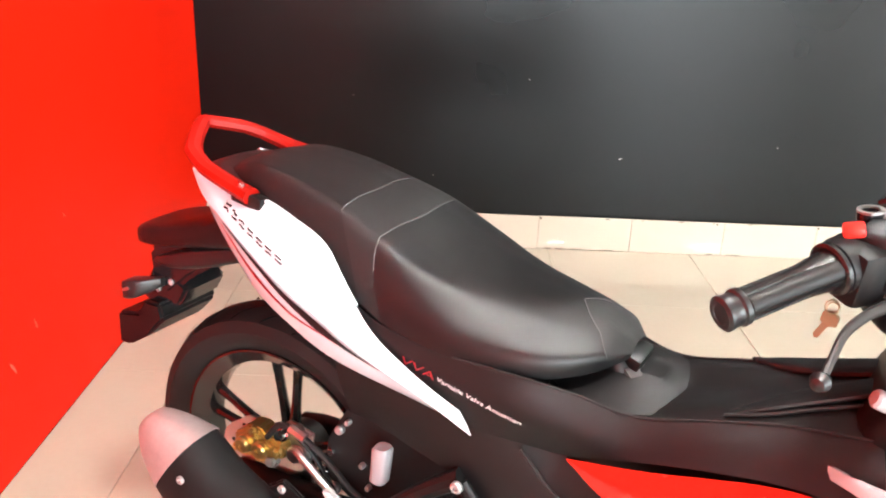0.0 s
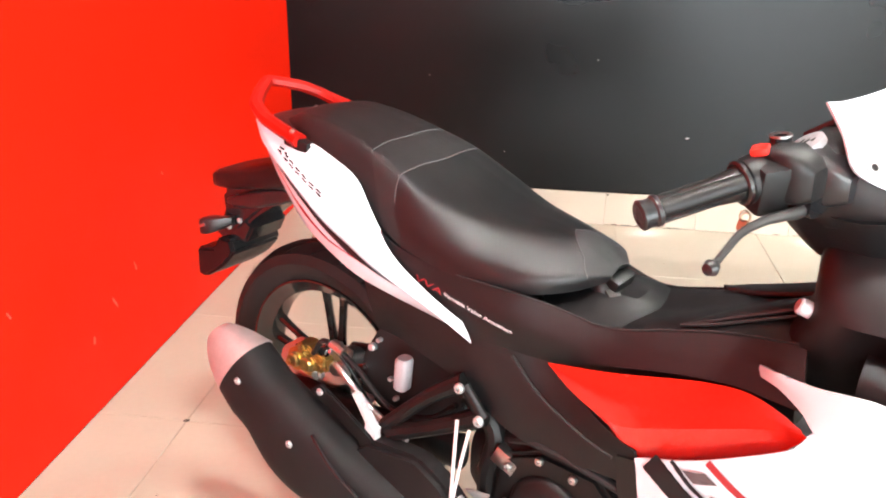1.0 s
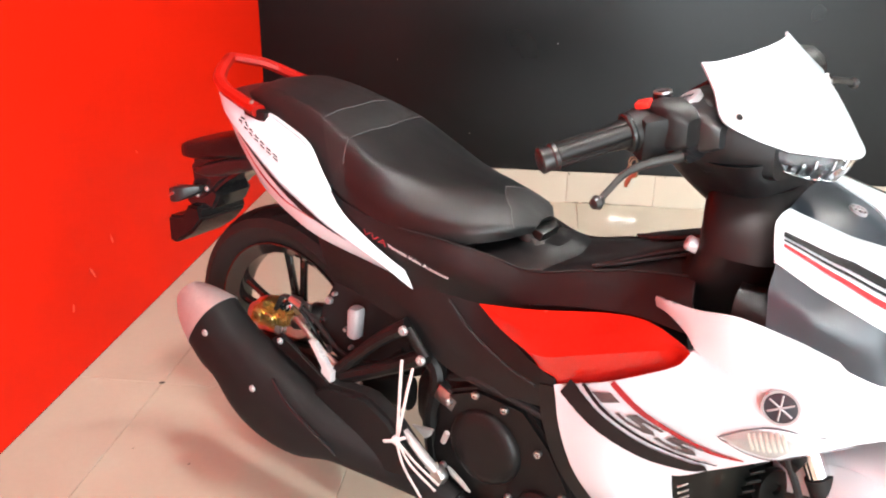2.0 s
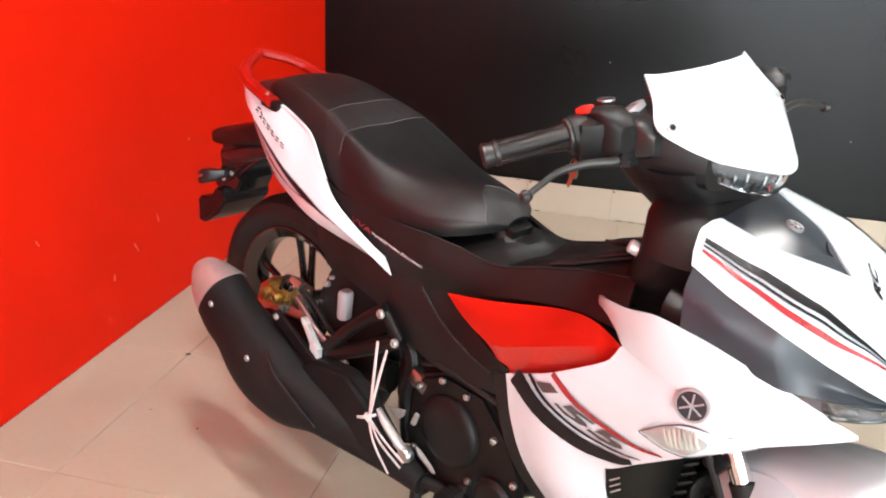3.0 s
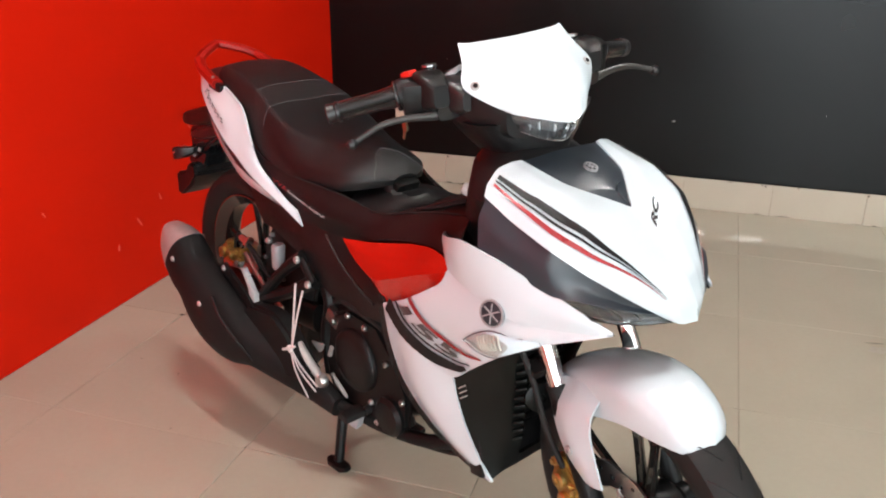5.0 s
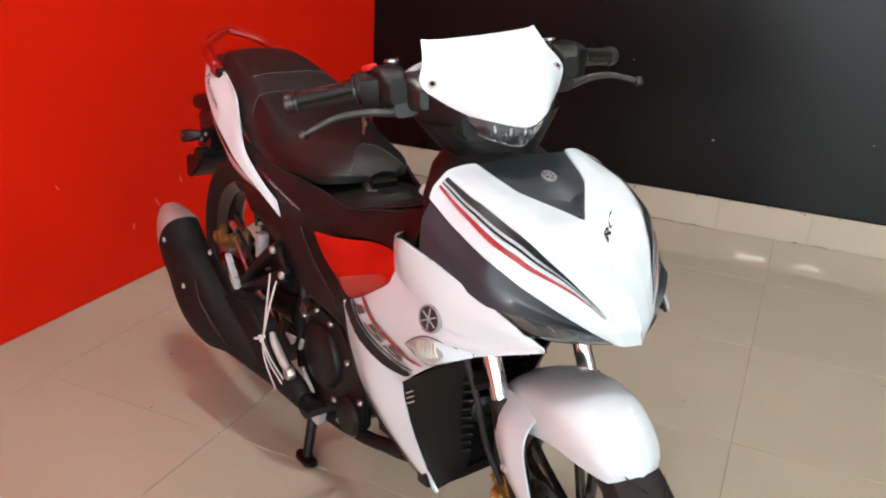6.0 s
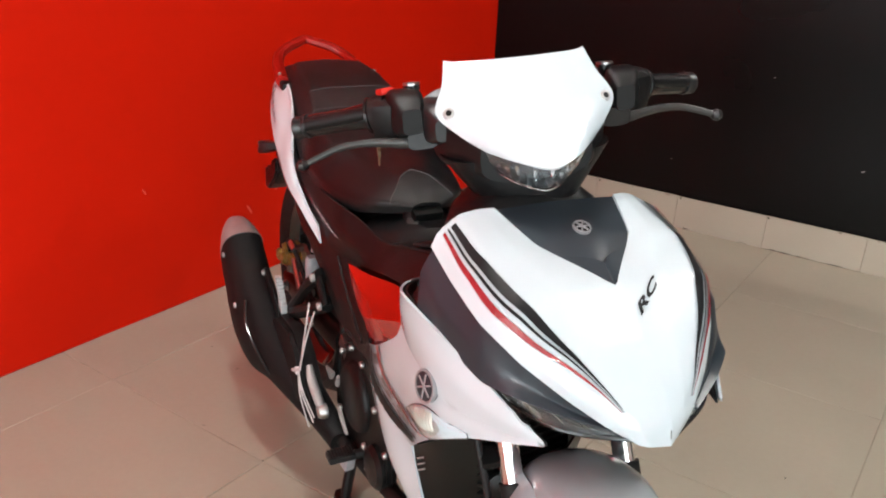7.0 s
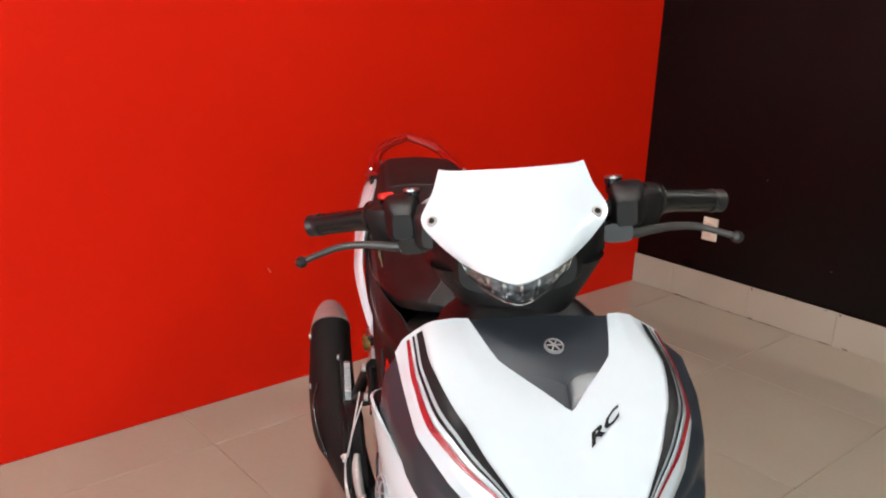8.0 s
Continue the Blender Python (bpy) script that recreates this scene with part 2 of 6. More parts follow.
def lathe(profile, centre, axis=(0, 1, 0), sides=48, bm=None, closed=False):
    """Turns (radius, along) pairs round an axis through centre."""
    bm = bm or bmesh.new()
    a = Vector(axis).normalized()
    q = a.to_track_quat("Z", "Y").to_matrix()
    rings = []
    for r, h in profile:
        rings.append([bm.verts.new(Vector(centre) + q @ Vector((r * math.cos(k * 2 * math.pi / sides), r * math.sin(k * 2 * math.pi / sides), h))) for k in range(sides)])
    pairs = list(zip(rings, rings[1:])) + ([(rings[-1], rings[0])] if closed else [])
    for x, y in pairs:
        for k in range(sides):
            bm.faces.new((x[k], x[(k + 1) % sides], y[(k + 1) % sides], y[k]))
    if not closed:
        bm.faces.new(rings[0])
        bm.faces.new(rings[-1])
    return bm


def box(centre, size, turn=(0, 0, 0), bevel=0.004, bm=None):
    out = bm or bmesh.new()
    b = bmesh.new()
    bmesh.ops.create_cube(b, size=1)
    for v in b.verts:
        v.co = Vector((v.co.x * size[0], v.co.y * size[1], v.co.z * size[2]))
    if bevel:
        bmesh.ops.bevel(b, geom=b.edges[:], offset=min(bevel, min(size) * 0.45), segments=2, affect="EDGES", profile=0.6)
    m = pose(*centre, *turn)
    made = {v: out.verts.new(m @ v.co) for v in b.verts}
    for f in b.faces:
        out.faces.new([made[v] for v in f.verts])
    b.free()
    return out


def plate(outline, y0, y1, bevel=0.003, bm=None):
    """A flat plate with an outline in x and z, from y0 to y1."""
    out = bm or bmesh.new()
    b = bmesh.new()
    vs = [b.verts.new((x, y0, z)) for x, z in outline]
    f = b.faces.new(vs)
    r = bmesh.ops.extrude_face_region(b, geom=[f])
    for e in r["geom"]:
        if isinstance(e, bmesh.types.BMVert):
            e.co.y = y1
    bmesh.ops.recalc_face_normals(b, faces=b.faces)
    if bevel:
        bmesh.ops.bevel(b, geom=b.edges[:], offset=bevel, segments=2, affect="EDGES")
    made = {v: out.verts.new(v.co) for v in b.verts}
    for f in b.faces:
        out.faces.new([made[v] for v in f.verts])
    b.free()
    return out


def loft(sections, sides=20, power=2.6, bm=None):
    """A closed body through rounded-box sections (centre, half width along y, half height, tilt in degrees round y)."""
    bm = bm or bmesh.new()
    rings = []
    for (x, y, z), hw, hh, tilt in sections:
        ring = []
        c, s = math.cos(radians(tilt)), math.sin(radians(tilt))
        for k in range(sides):
            a = k * 2 * math.pi / sides
            ca, sa = math.cos(a), math.sin(a)
            py = math.copysign(abs(ca) ** (2 / power), ca) * hw
            ph = math.copysign(abs(sa) ** (2 / power), sa) * hh
            ring.append(bm.verts.new((x + ph * s, y + py, z + ph * c)))
        rings.append(ring)
    for a, b in zip(rings, rings[1:]):
        for k in range(sides):
            bm.faces.new((a[k], a[(k + 1) % sides], b[(k + 1) % sides], b[k]))
    bm.faces.new(rings[0])
    bm.faces.new(rings[-1])
    return bm


def blend(sections, n):
    """n sections along a smooth curve through the given ones, for loft()."""
    rows = spline([(*c, hw, hh, tilt / 100) for c, hw, hh, tilt in sections], n)
    return [(tuple(r[:3]), max(r[3], 0.001), max(r[4], 0.001), r[5] * 100) for r in rows]


def moved(bm, m):
    for v in bm.verts:
        v.co = m @ v.co
    return bm


def text_mesh(words, size, m, lift=0.0, shear=0.0, stretch=1.0, drape=None, bold=0.0):
    """Flat letters of the built-in font as a bmesh, at the pose m (x along the line, y up)."""
    cu = bpy.data.curves.new("letters", "FONT")
    cu.body, cu.size, cu.shear, cu.align_x, cu.align_y = words, size, shear, "CENTER", "CENTER"
    cu.resolution_u, cu.offset = 2, bold * size
    ob = bpy.data.objects.new("letters", cu)
    scene.collection.objects.link(ob)
    bpy.context.view_layer.update()
    me = ob.evaluated_get(bpy.context.evaluated_depsgraph_get()).to_mesh()
    bm = bmesh.new()
    bm.from_mesh(me)
    bpy.data.objects.remove(ob)
    bpy.data.curves.remove(cu)
    bmesh.ops.triangulate(bm, faces=bm.faces)
    for _ in range(2):
        bmesh.ops.subdivide_edges(bm, edges=[e for e in bm.edges if e.calc_length() > size * 0.12], cuts=1)
        bmesh.ops.triangulate(bm, faces=bm.faces)
    for v in bm.verts:
        v.co = m @ Vector((v.co.x * stretch, v.co.y, lift))
    if drape:
        for v in bm.verts:
            v.co.y = drape(v.co.x, v.co.z)
    return bm


def draper(grids, lift):
    """A function of x and z that gives the y of the nearest panel surface, plus a lift towards the outside."""
    pts = np.concatenate([g.reshape(-1, 3) for g in grids])

    def y_at(x, z):
        d = (pts[:, 0] - x) ** 2 + (pts[:, 2] - z) ** 2
        k = np.argsort(d)[:5]
        w = 1 / (d[k] + 1e-7)
        y = (pts[k, 1] * w).sum() / w.sum()
        return y + math.copysign(lift, y)

    return y_at


def stripe(path, width, y_at, n=30, taper=0.0, bm=None):
    """A strip of decal along a path in x and z, laid on a surface y_at(x, z)."""
    bm = bm or bmesh.new()
    p = spline([(x, 0, z) for x, z in path], n)
    rows = []
    for i in range(n):
        t = p[min(i + 1, n - 1)] - p[max(i - 1, 0)]
        t /= np.linalg.norm(t)
        s = np.array((-t[2], 0, t[0]))
        w = (np.interp(i / (n - 1), np.linspace(0, 1, len(width)), width) if isinstance(width, (list, tuple)) else width) / 2
        row = []
        for k in (-1, -0.33, 0.33, 1):
            q = p[i] + s * w * k
            row.append(bm.verts.new((q[0], y_at(q[0], q[2]), q[2])))
        rows.append(row)
    for a, b in zip(rows, rows[1:]):
        for k in range(3):
            bm.faces.new((a[k], b[k], b[k + 1], a[k + 1]))
    return bm


def screw(centre, axis, r=0.006, h=0.004):
    bm = lathe([(r, 0), (r, h * 0.7), (r * 0.8, h), (r * 0.45, h), (r * 0.4, h * 0.4)], centre, axis, 14)
    return bm


# ---------------------------------------------------------------- the room
def wall(name, centre, size, mat, label):
    ob = new(name, mesh_of(box(centre, size, bevel=0), name, mat, False))
    return tagged(ob, label, "wall", kind="structure")


T = 0.15
wall("wall_west", (-T / 2, ROOM_Y / 2 + 0.1, ROOM_Z / 2), (T, 0.2 - ROOM_Y, ROOM_Z), M_RED_WALL, "plain bright red painted wall down to the floor")
wall("wall_north", (ROOM_X / 2, T / 2 + 0.012, ROOM_Z / 2), (ROOM_X, T, ROOM_Z), M_BLACK_WALL, "satin black painted wall above a tiled skirting")
# the south wall has the wide shop-front opening
wall("wall_south", (0.35, ROOM_Y - T / 2, ROOM_Z / 2), (0.70, T, ROOM_Z), M_PLAIN_WALL, "pale wall beside the open shop front")
wall("wall_south_end", (6.50, ROOM_Y - T / 2, ROOM_Z / 2), (1.40, T, ROOM_Z), M_PLAIN_WALL, "pale wall beside the open shop front")
wall("wall_south_lintel", (3.25, ROOM_Y - T / 2, 2.9), (5.1, T, 0.4), M_PLAIN_WALL, "pale lintel over the open shop front")
# the east wall has an assumed, unseen opening for the side daylight
wall("wall_east", (ROOM_X + T / 2, -8.65, ROOM_Z / 2), (T, 2.2, ROOM_Z), M_PLAIN_WALL, "pale wall beside the assumed side opening")
wall("wall_east_end", (ROOM_X + T / 2, -2.35, ROOM_Z / 2), (T, 5.0, ROOM_Z), M_PLAIN_WALL, "pale wall beside the assumed side opening")
wall("wall_east_lintel", (ROOM_X + T / 2, -6.2, 2.775), (T, 2.7, 0.65), M_PLAIN_WALL, "pale lintel over the assumed side opening")
ceiling = new("ceiling", mesh_of(box((ROOM_X / 2, ROOM_Y / 2, ROOM_Z + 0.05), (ROOM_X + 0.3, -ROOM_Y + 0.3, 0.1), bevel=0), "ceiling", M_CEILING, False))
tagged(ceiling, "plain white painted ceiling", "ceiling", kind="structure")
outside = new("ground", mesh_of(box((3.6, ROOM_Y - 40.2, -0.16), (80, 80, 0.1), bevel=0), "ground", M_GROUT, False))
tagged(outside, "grey paved ground outside the shop front", "ground", kind="structure")


# ---------------------------------------------------------------- lamps under the ceiling, wall socket
def ceiling_lamp(m):
    lamp = thing("ceiling_light", "slim white ceiling light with two lit tubes", "ceiling light", m, "ceiling lights")
    part("housing", box((0, 0, -0.02), (0.48, 0.20, 0.04), bevel=0.006), M_CEILING, lamp, "white metal housing")
    for y in (-0.05, 0.05):
        part("lamp_tube", tube([(-0.20, y, -0.058), (0.20, y, -0.058)], 0.016, 12), M_TUBE, lamp, "lit tube")
        for s in (-0.21, 0.21):
            part("lamp_holder", box((s, y, -0.052), (0.022, 0.036, 0.044), bevel=0.004), M_CEILING, lamp)
    return lamp


first_lamp = ceiling_lamp(pose(1.78, -8.2, ROOM_Z))
# unseen additions: (3.0, -1.0) for the seat's sheen, (4.9, -8.2) to fill the row
for x, y in ((2.56, -8.2), (1.31, -2.89), (3.0, -1.0), (4.9, -8.2)):
    copy_thing(first_lamp, pose(x, y, ROOM_Z))

socket = thing("wall_socket", "small cream plastic socket low on the black wall", "socket", pose(0.385, 0.012, 0.35))
part("cover_plate", box((0, -0.005, 0), (0.072, 0.012, 0.105), bevel=0.003), M_SOCKET, socket)
part("socket_insert", box((0, -0.012, 0), (0.034, 0.006, 0.062), bevel=0.002), M_SOCKET, socket)

# ---------------------------------------------------------------- the motorcycle
BIKE = pose(0.7169, -1.9863, 0, 0, 0, -29.7)
bike = thing("motorcycle", "white, red and black motorcycle standing on its centre stand", "motorcycle", BIKE)
HEAD, RAKE, TURNED = Vector((0.935, 0, 1.0)), radians(26), radians(-15)
STEER = Matrix.Translation(HEAD) @ Matrix.Rotation(TURNED, 4, Vector((-math.sin(RAKE), 0, math.cos(RAKE)))) @ Matrix.Translation(-HEAD)
REAR, FRONT = (0.03, 0, 0.338), (1.318, 0, 0.288)


def tyre_mesh(centre, R, width):
    h = width / 2
    prof = [(R - 0.075, -h * 0.62), (R - 0.055, -h * 0.92), (R - 0.035, -h), (R - 0.016, -h * 0.86), (R - 0.005, -h * 0.5), (R, -h * 0.2),
            (R, h * 0.2), (R - 0.005, h * 0.5), (R - 0.016, h * 0.86), (R - 0.035, h), (R - 0.055, h * 0.92), (R - 0.075, h * 0.62)]
    bm = lathe(prof, centre, sides=72, closed=True)
    return bm


def tread_mesh(centre, R, width):
    """Shallow slanting grooves, as dark strips let into the tread."""
    bm = bmesh.new()
    for k in range(26):
        for s in (-1, 1):
            a0 = k * 2 * math.pi / 26 + (0.12 if s > 0 else 0)
            rows = []
            for i in range(7):
                f = i / 6
                a = a0 + 0.19 * f
                yy = s * width * (0.06 + 0.37 * f)
                rr = R + 0.0012 - 0.02 * max(0, f * 0.86) ** 3.0
                w = 0.006
                rows.append([bm.verts.new((centre[0] + rr * math.cos(a + o), centre[1] + yy, centre[2] + rr * math.sin(a + o))) for o in (-w, w)])
            for p, q in zip(rows, rows[1:]):
                bm.faces.new((p[0], q[0], q[1], p[1]))
    return bm


def rim_mesh(centre, R, width):
    h = width / 2
    prof = [(R, -h), (R + 0.004, -h), (R + 0.004, -h * 0.9), (R - 0.012, -h * 0.7), (R - 0.02, 0), (R - 0.012, h * 0.7), (R + 0.004, h * 0.9),
            (R + 0.004, h), (R, h), (R - 0.008, h * 0.85), (R - 0.026, h * 0.5), (R - 0.03, 0), (R - 0.026, -h * 0.5), (R - 0.008, -h * 0.85)]
    return lathe(prof, centre, sides=64, closed=True)


def spoke_mesh(centre, a, r0, r1, h):
    """A cast spoke that forks near the rim."""
    bm = bmesh.new()
    c, s = math.cos(a), math.sin(a)
    for side in (-1, 1):
        pts = []
        for f in (0, 0.35, 0.7, 1):
            r = r0 + (r1 - r0) * f
            o = side * (0.006 + 0.022 * f)
            pts.append((centre[0] + r * c - o * s, centre[1], centre[2] + r * s + o * c))
        tube(pts, [0.013, 0.010, 0.009, 0.011], 8, 8, bm, flat=h)
    return bm


def wheel(name, centre, R, tw, rim_r, steer=None, label=""):
    m = steer or Matrix.Identity(4)
    w = part(name, moved(rim_mesh(centre, rim_r, tw * 0.72), m), M_RIM, bike, label)
    part("tyre", moved(tyre_mesh(centre, R, tw), m), M_RUBBER, w, "black grooved tyre")
    part("tread_groove", moved(tread_mesh(centre, R, tw), m), M_GLOSS, w)
    part("hub", moved(lathe([(0.02, -0.06), (0.045, -0.055), (0.05, -0.02), (0.05, 0.02), (0.045, 0.055), (0.02, 0.06)], centre, sides=28), m), M_DARKMETAL, w)
    for k in range(5):
        part("spoke", moved(spoke_mesh(centre, 0.35 + k * 2 * math.pi / 5, 0.04, rim_r - 0.018, 0.9), m), M_RIM, w)
    return w


def disc_mesh(centre, y, r):
    bm = bmesh.new()
    ri, n = r * 0.62, 60
    rings = []
    for rr, dy in ((ri, -0.002), (r, -0.002), (r, 0.002), (ri, 0.002)):
        rings.append([bm.verts.new((centre[0] + (rr * (1 + 0.02 * math.cos(k * math.pi / 3))) * math.cos(k * 2 * math.pi / n), y + dy, centre[2] + (rr * (1 + 0.02 * math.cos(k * math.pi / 3))) * math.sin(k * 2 * math.pi / n))) for k in range(n)])
    for a, b in zip(rings, rings[1:] + rings[:1]):
        for k in range(n):
            bm.faces.new((a[k], a[(k + 1) % n], b[(k + 1) % n], b[k]))
    for k in range(5):
        a = k * 2 * math.pi / 5 + 0.2
        tube([(centre[0] + 0.045 * math.cos(a), y, centre[2] + 0.045 * math.sin(a)), (centre[0] + ri * 1.05 * math.cos(a + 0.25), y, centre[2] + ri * 1.05 * math.sin(a + 0.25))], 0.006, 6, 0, bm)
    return bm


def holes_mesh(centre, y, r):
    bm = bmesh.new()
    for k in range(24):
        a = k * 2 * math.pi / 24
        rr = r * (0.72 + 0.16 * (k % 3) / 2)
        lathe([(0.004, -0.0028), (0.004, 0.0028)], (centre[0] + rr * math.cos(a), y, centre[2] + rr * math.sin(a)), sides=8, bm=bm)
    return bm


# rear wheel, brake, swing arm
rear_wheel = wheel("rear_wheel", REAR, 0.30, 0.118, 0.222, label="black five-spoke cast wheel")
part("brake_disc", disc_mesh(REAR, -0.072, 0.11), M_STEEL, rear_wheel, "steel brake disc")
part("disc_hole", holes_mesh(REAR, -0.072, 0.11), M_GLOSS, rear_wheel)


def caliper_mesh(c, s=1.0, turn=0):
    """A cast caliper: a lobed body in two layers, piston caps, bleed screw and bolt lugs."""
    shape = [(-0.044, -0.012), (-0.034, -0.026), (-0.016, -0.022), (-0.006, -0.030), (0.018, -0.030), (0.028, -0.020), (0.044, -0.018), (0.047, 0.004),
             (0.036, 0.016), (0.020, 0.014), (0.012, 0.026), (-0.010, 0.028), (-0.020, 0.018), (-0.040, 0.012)]
    bm = plate([(x * s, z * s) for x, z in shape], -0.014, 0.022, 0.004)
    plate([(x * s * 0.72 + 0.002, z * s * 0.66) for x, z in shape], -0.024, -0.012, 0.003, bm)
    for x, z, r in ((-0.014, 0.002, 0.0125), (0.016, -0.002, 0.0125)):
        lathe([(r * s, 0), (r * s, 0.008), (r * s * 0.8, 0.011), (r * s * 0.35, 0.011), (r * s * 0.3, 0.008)], (x * s, -0.023, z * s), (0, -1, 0), 18, bm)
    for x, z in ((-0.037, -0.008), (0.039, -0.006), (0.004, 0.022)):
        lathe([(0.007 * s, 0), (0.007 * s, 0.006), (0.0045 * s, 0.007), (0.0045 * s, 0.012)], (x * s, -0.013, z * s), (0, -1, 0), 8, bm)
    return moved(bm, pose(*c, 0, turn, 0))


part("brake_caliper", caliper_mesh((0.045, -0.098, 0.428), 1.25, -12), M_GOLD, bike, "gold rear brake caliper")
part("caliper_bracket", plate([(0.0, 0.36), (0.05, 0.33), (0.14, 0.40), (0.15, 0.47), (0.10, 0.48), (0.02, 0.41)], -0.088, -0.078), M_ALU, bike, "silver caliper bracket")
for c, r, h, mat in (((0.098, -0.098, 0.462), 0.013, 0.020, M_CHROME), ((0.128, -0.094, 0.478), 0.010, 0.016, M_STEEL), ((0.150, -0.092, 0.440), 0.012, 0.014, M_BOLT), ((0.118, -0.094, 0.425), 0.016, 0.012, M_STEEL),
                     ((0.178, -0.090, 0.415), 0.009, 0.014, M_CHROME), ((0.198, -0.088, 0.385), 0.010, 0.012, M_STEEL), ((0.075, -0.100, 0.400), 0.012, 0.018, M_BOLT)):
    part("brake_fitting", lathe([(r, 0), (r, h * 0.5), (r * 0.75, h * 0.55), (r * 0.7, h), (r * 0.3, h)], c, (0.1, -1, 0.25), 12), mat, bike)
part("brake_pipe", tube([(0.098, -0.112, 0.466), (0.125, -0.118, 0.486), (0.160, -0.112, 0.462), (0.190, -0.104, 0.415), (0.212, -0.10, 0.372)], 0.0040, 8, 24), M_DARKMETAL, bike, "bent black brake pipe")
part("wheel_spacer", lathe([(0.060, -0.006), (0.066, -0.002), (0.066, 0.004), (0.040, 0.006)], (0.03, -0.080, 0.338), (0, -1, 0), 30), M_STEEL, bike)
part("axle_nut", lathe([(0.016, 0), (0.016, 0.014), (0.011, 0.016), (0.011, 0.024)], (0.03, -0.098, 0.338), (0, -1, 0), 6), M_STEEL, bike)
for s in (-1, 1):
    part("swing_arm", loft([((-0.02, s * 0.092, 0.338), 0.014, 0.022, 0), ((0.03, s * 0.092, 0.338), 0.017, 0.032, 0), ((0.20, s * 0.095, 0.345), 0.018, 0.030, 0), ((0.42, s * 0.085, 0.36), 0.020, 0.036, 0)], 16), M_DARKMETAL, bike, "black box-section swing arm")
part("shock_absorber", tube([(0.30, 0.0, 0.36), (0.36, 0.0, 0.66)], 0.028, 16), M_DARKMETAL, bike, "black rear shock absorber")
coil = [(0.305 + 0.05 * f, 0.034 * math.cos(f * 44), 0.39 + 0.24 * f) for f in np.linspace(0, 1, 110)]
coil = [(x + 0.034 * math.sin((z - 0.39) / 0.24 * 44), y, z) for x, y, z in coil]
part("shock_spring", tube(coil, 0.005, 6), M_GLOSS, bike)
part("brake_hose", tube([(0.07, -0.11, 0.45), (0.12, -0.125, 0.50), (0.19, -0.12, 0.47), (0.27, -0.115, 0.41), (0.36, -0.11, 0.42), (0.42, -0.11, 0.47)], 0.0055, 8, 40), M_RUBBER, bike, "black brake hose")
part("hose_clip", tube([(0.135, -0.125, 0.50), (0.165, -0.124, 0.49)], 0.009, 8), M_STEEL, bike)
part("brake_rod", tube([(0.14, -0.12, 0.455), (0.24, -0.13, 0.40), (0.33, -0.135, 0.37)], 0.007, 8, 20), M_STEEL, bike, "steel rod")

# exhaust
part("muffler", loft(blend([((-0.012, -0.215, 0.438), 0.052, 0.077, 36), ((0.022, -0.217, 0.411), 0.054, 0.079, 30), ((0.060, -0.218, 0.388), 0.055, 0.074, 24), ((0.11, -0.219, 0.351), 0.057, 0.091, 18),
                            ((0.17, -0.218, 0.322), 0.058, 0.092, 10), ((0.25, -0.214, 0.303), 0.055, 0.080, 0), ((0.325, -0.204, 0.296), 0.048, 0.056, -8), ((0.40, -0.188, 0.275), 0.040, 0.045, 0),
                            ((0.50, -0.165, 0.245), 0.030, 0.034, 6), ((0.58, -0.148, 0.215), 0.022, 0.024, 8)], 34), 32, 2.5), M_MATT, bike, "matt black muffler", sharp=60)
part("muffler_cap", loft(blend([((-0.094, -0.213, 0.489), 0.012, 0.014, 42), ((-0.088, -0.213, 0.485), 0.024, 0.030, 40), ((-0.056, -0.214, 0.464), 0.042, 0.056, 38), ((-0.010, -0.215, 0.4375), 0.0535, 0.0795, 36)], 14), 32, 2.5), M_CAP, bike, "brushed silver muffler end cap", sharp=60)
part("heat_shield", plate([(0.262, 0.372), (0.298, 0.398), (0.409, 0.411), (0.462, 0.384), (0.548, 0.302), (0.483, 0.262), (0.345, 0.250)], -0.210, -0.165, 0.010), M_MATT, bike, "satin black heat shield over the pipe")
part("muffler_seam", tube([(0.215, -0.258, 0.400), (0.268, -0.270, 0.368), (0.318, -0.262, 0.328), (0.352, -0.246, 0.290), (0.358, -0.232, 0.262)], 0.0035, 6, 24), M_GLOSS, bike)
for c in ((0.033, -0.268, 0.446), (0.172, -0.273, 0.371), (0.185, -0.205, 0.452)):
    part("bolt", screw(c, (0, -1, 0), 0.007, 0.005), M_BOLT, bike)
part("muffler_bracket", plate([(0.150, 0.440), (0.185, 0.468), (0.300, 0.405), (0.330, 0.380), (0.310, 0.362), (0.200, 0.420)], -0.203, -0.195, 0.003), M_DARKMETAL, bike, "black muffler bracket")
part("exhaust_pipe", tube([(0.86, 0.0, 0.46), (0.95, -0.05, 0.40), (0.95, -0.09, 0.30), (0.86, -0.112, 0.250), (0.72, -0.122, 0.218), (0.60, -0.135, 0.215), (0.50, -0.17, 0.24)], 0.015, 14, 40), M_MATT, bike, "matt black exhaust pipe under the engine")

# engine
part("engine_block", loft([((0.44, 0, 0.36), 0.09, 0.06, 0), ((0.50, 0, 0.36), 0.115, 0.115, 0), ((0.62, 0, 0.345), 0.12, 0.125, 0), ((0.74, 0, 0.335), 0.115, 0.105, 0), ((0.80, 0, 0.34), 0.09, 0.08, 0)], 28, 4.0), M_DARKMETAL, bike, "black engine case")
part("cylinder", loft([((0.76, 0, 0.40), 0.075, 0.075, 30), ((0.90, 0, 0.45), 0.075, 0.075, 30), ((0.93, 0, 0.47), 0.065, 0.06, 30)], 20, 4.0), M_DARKMETAL, bike)
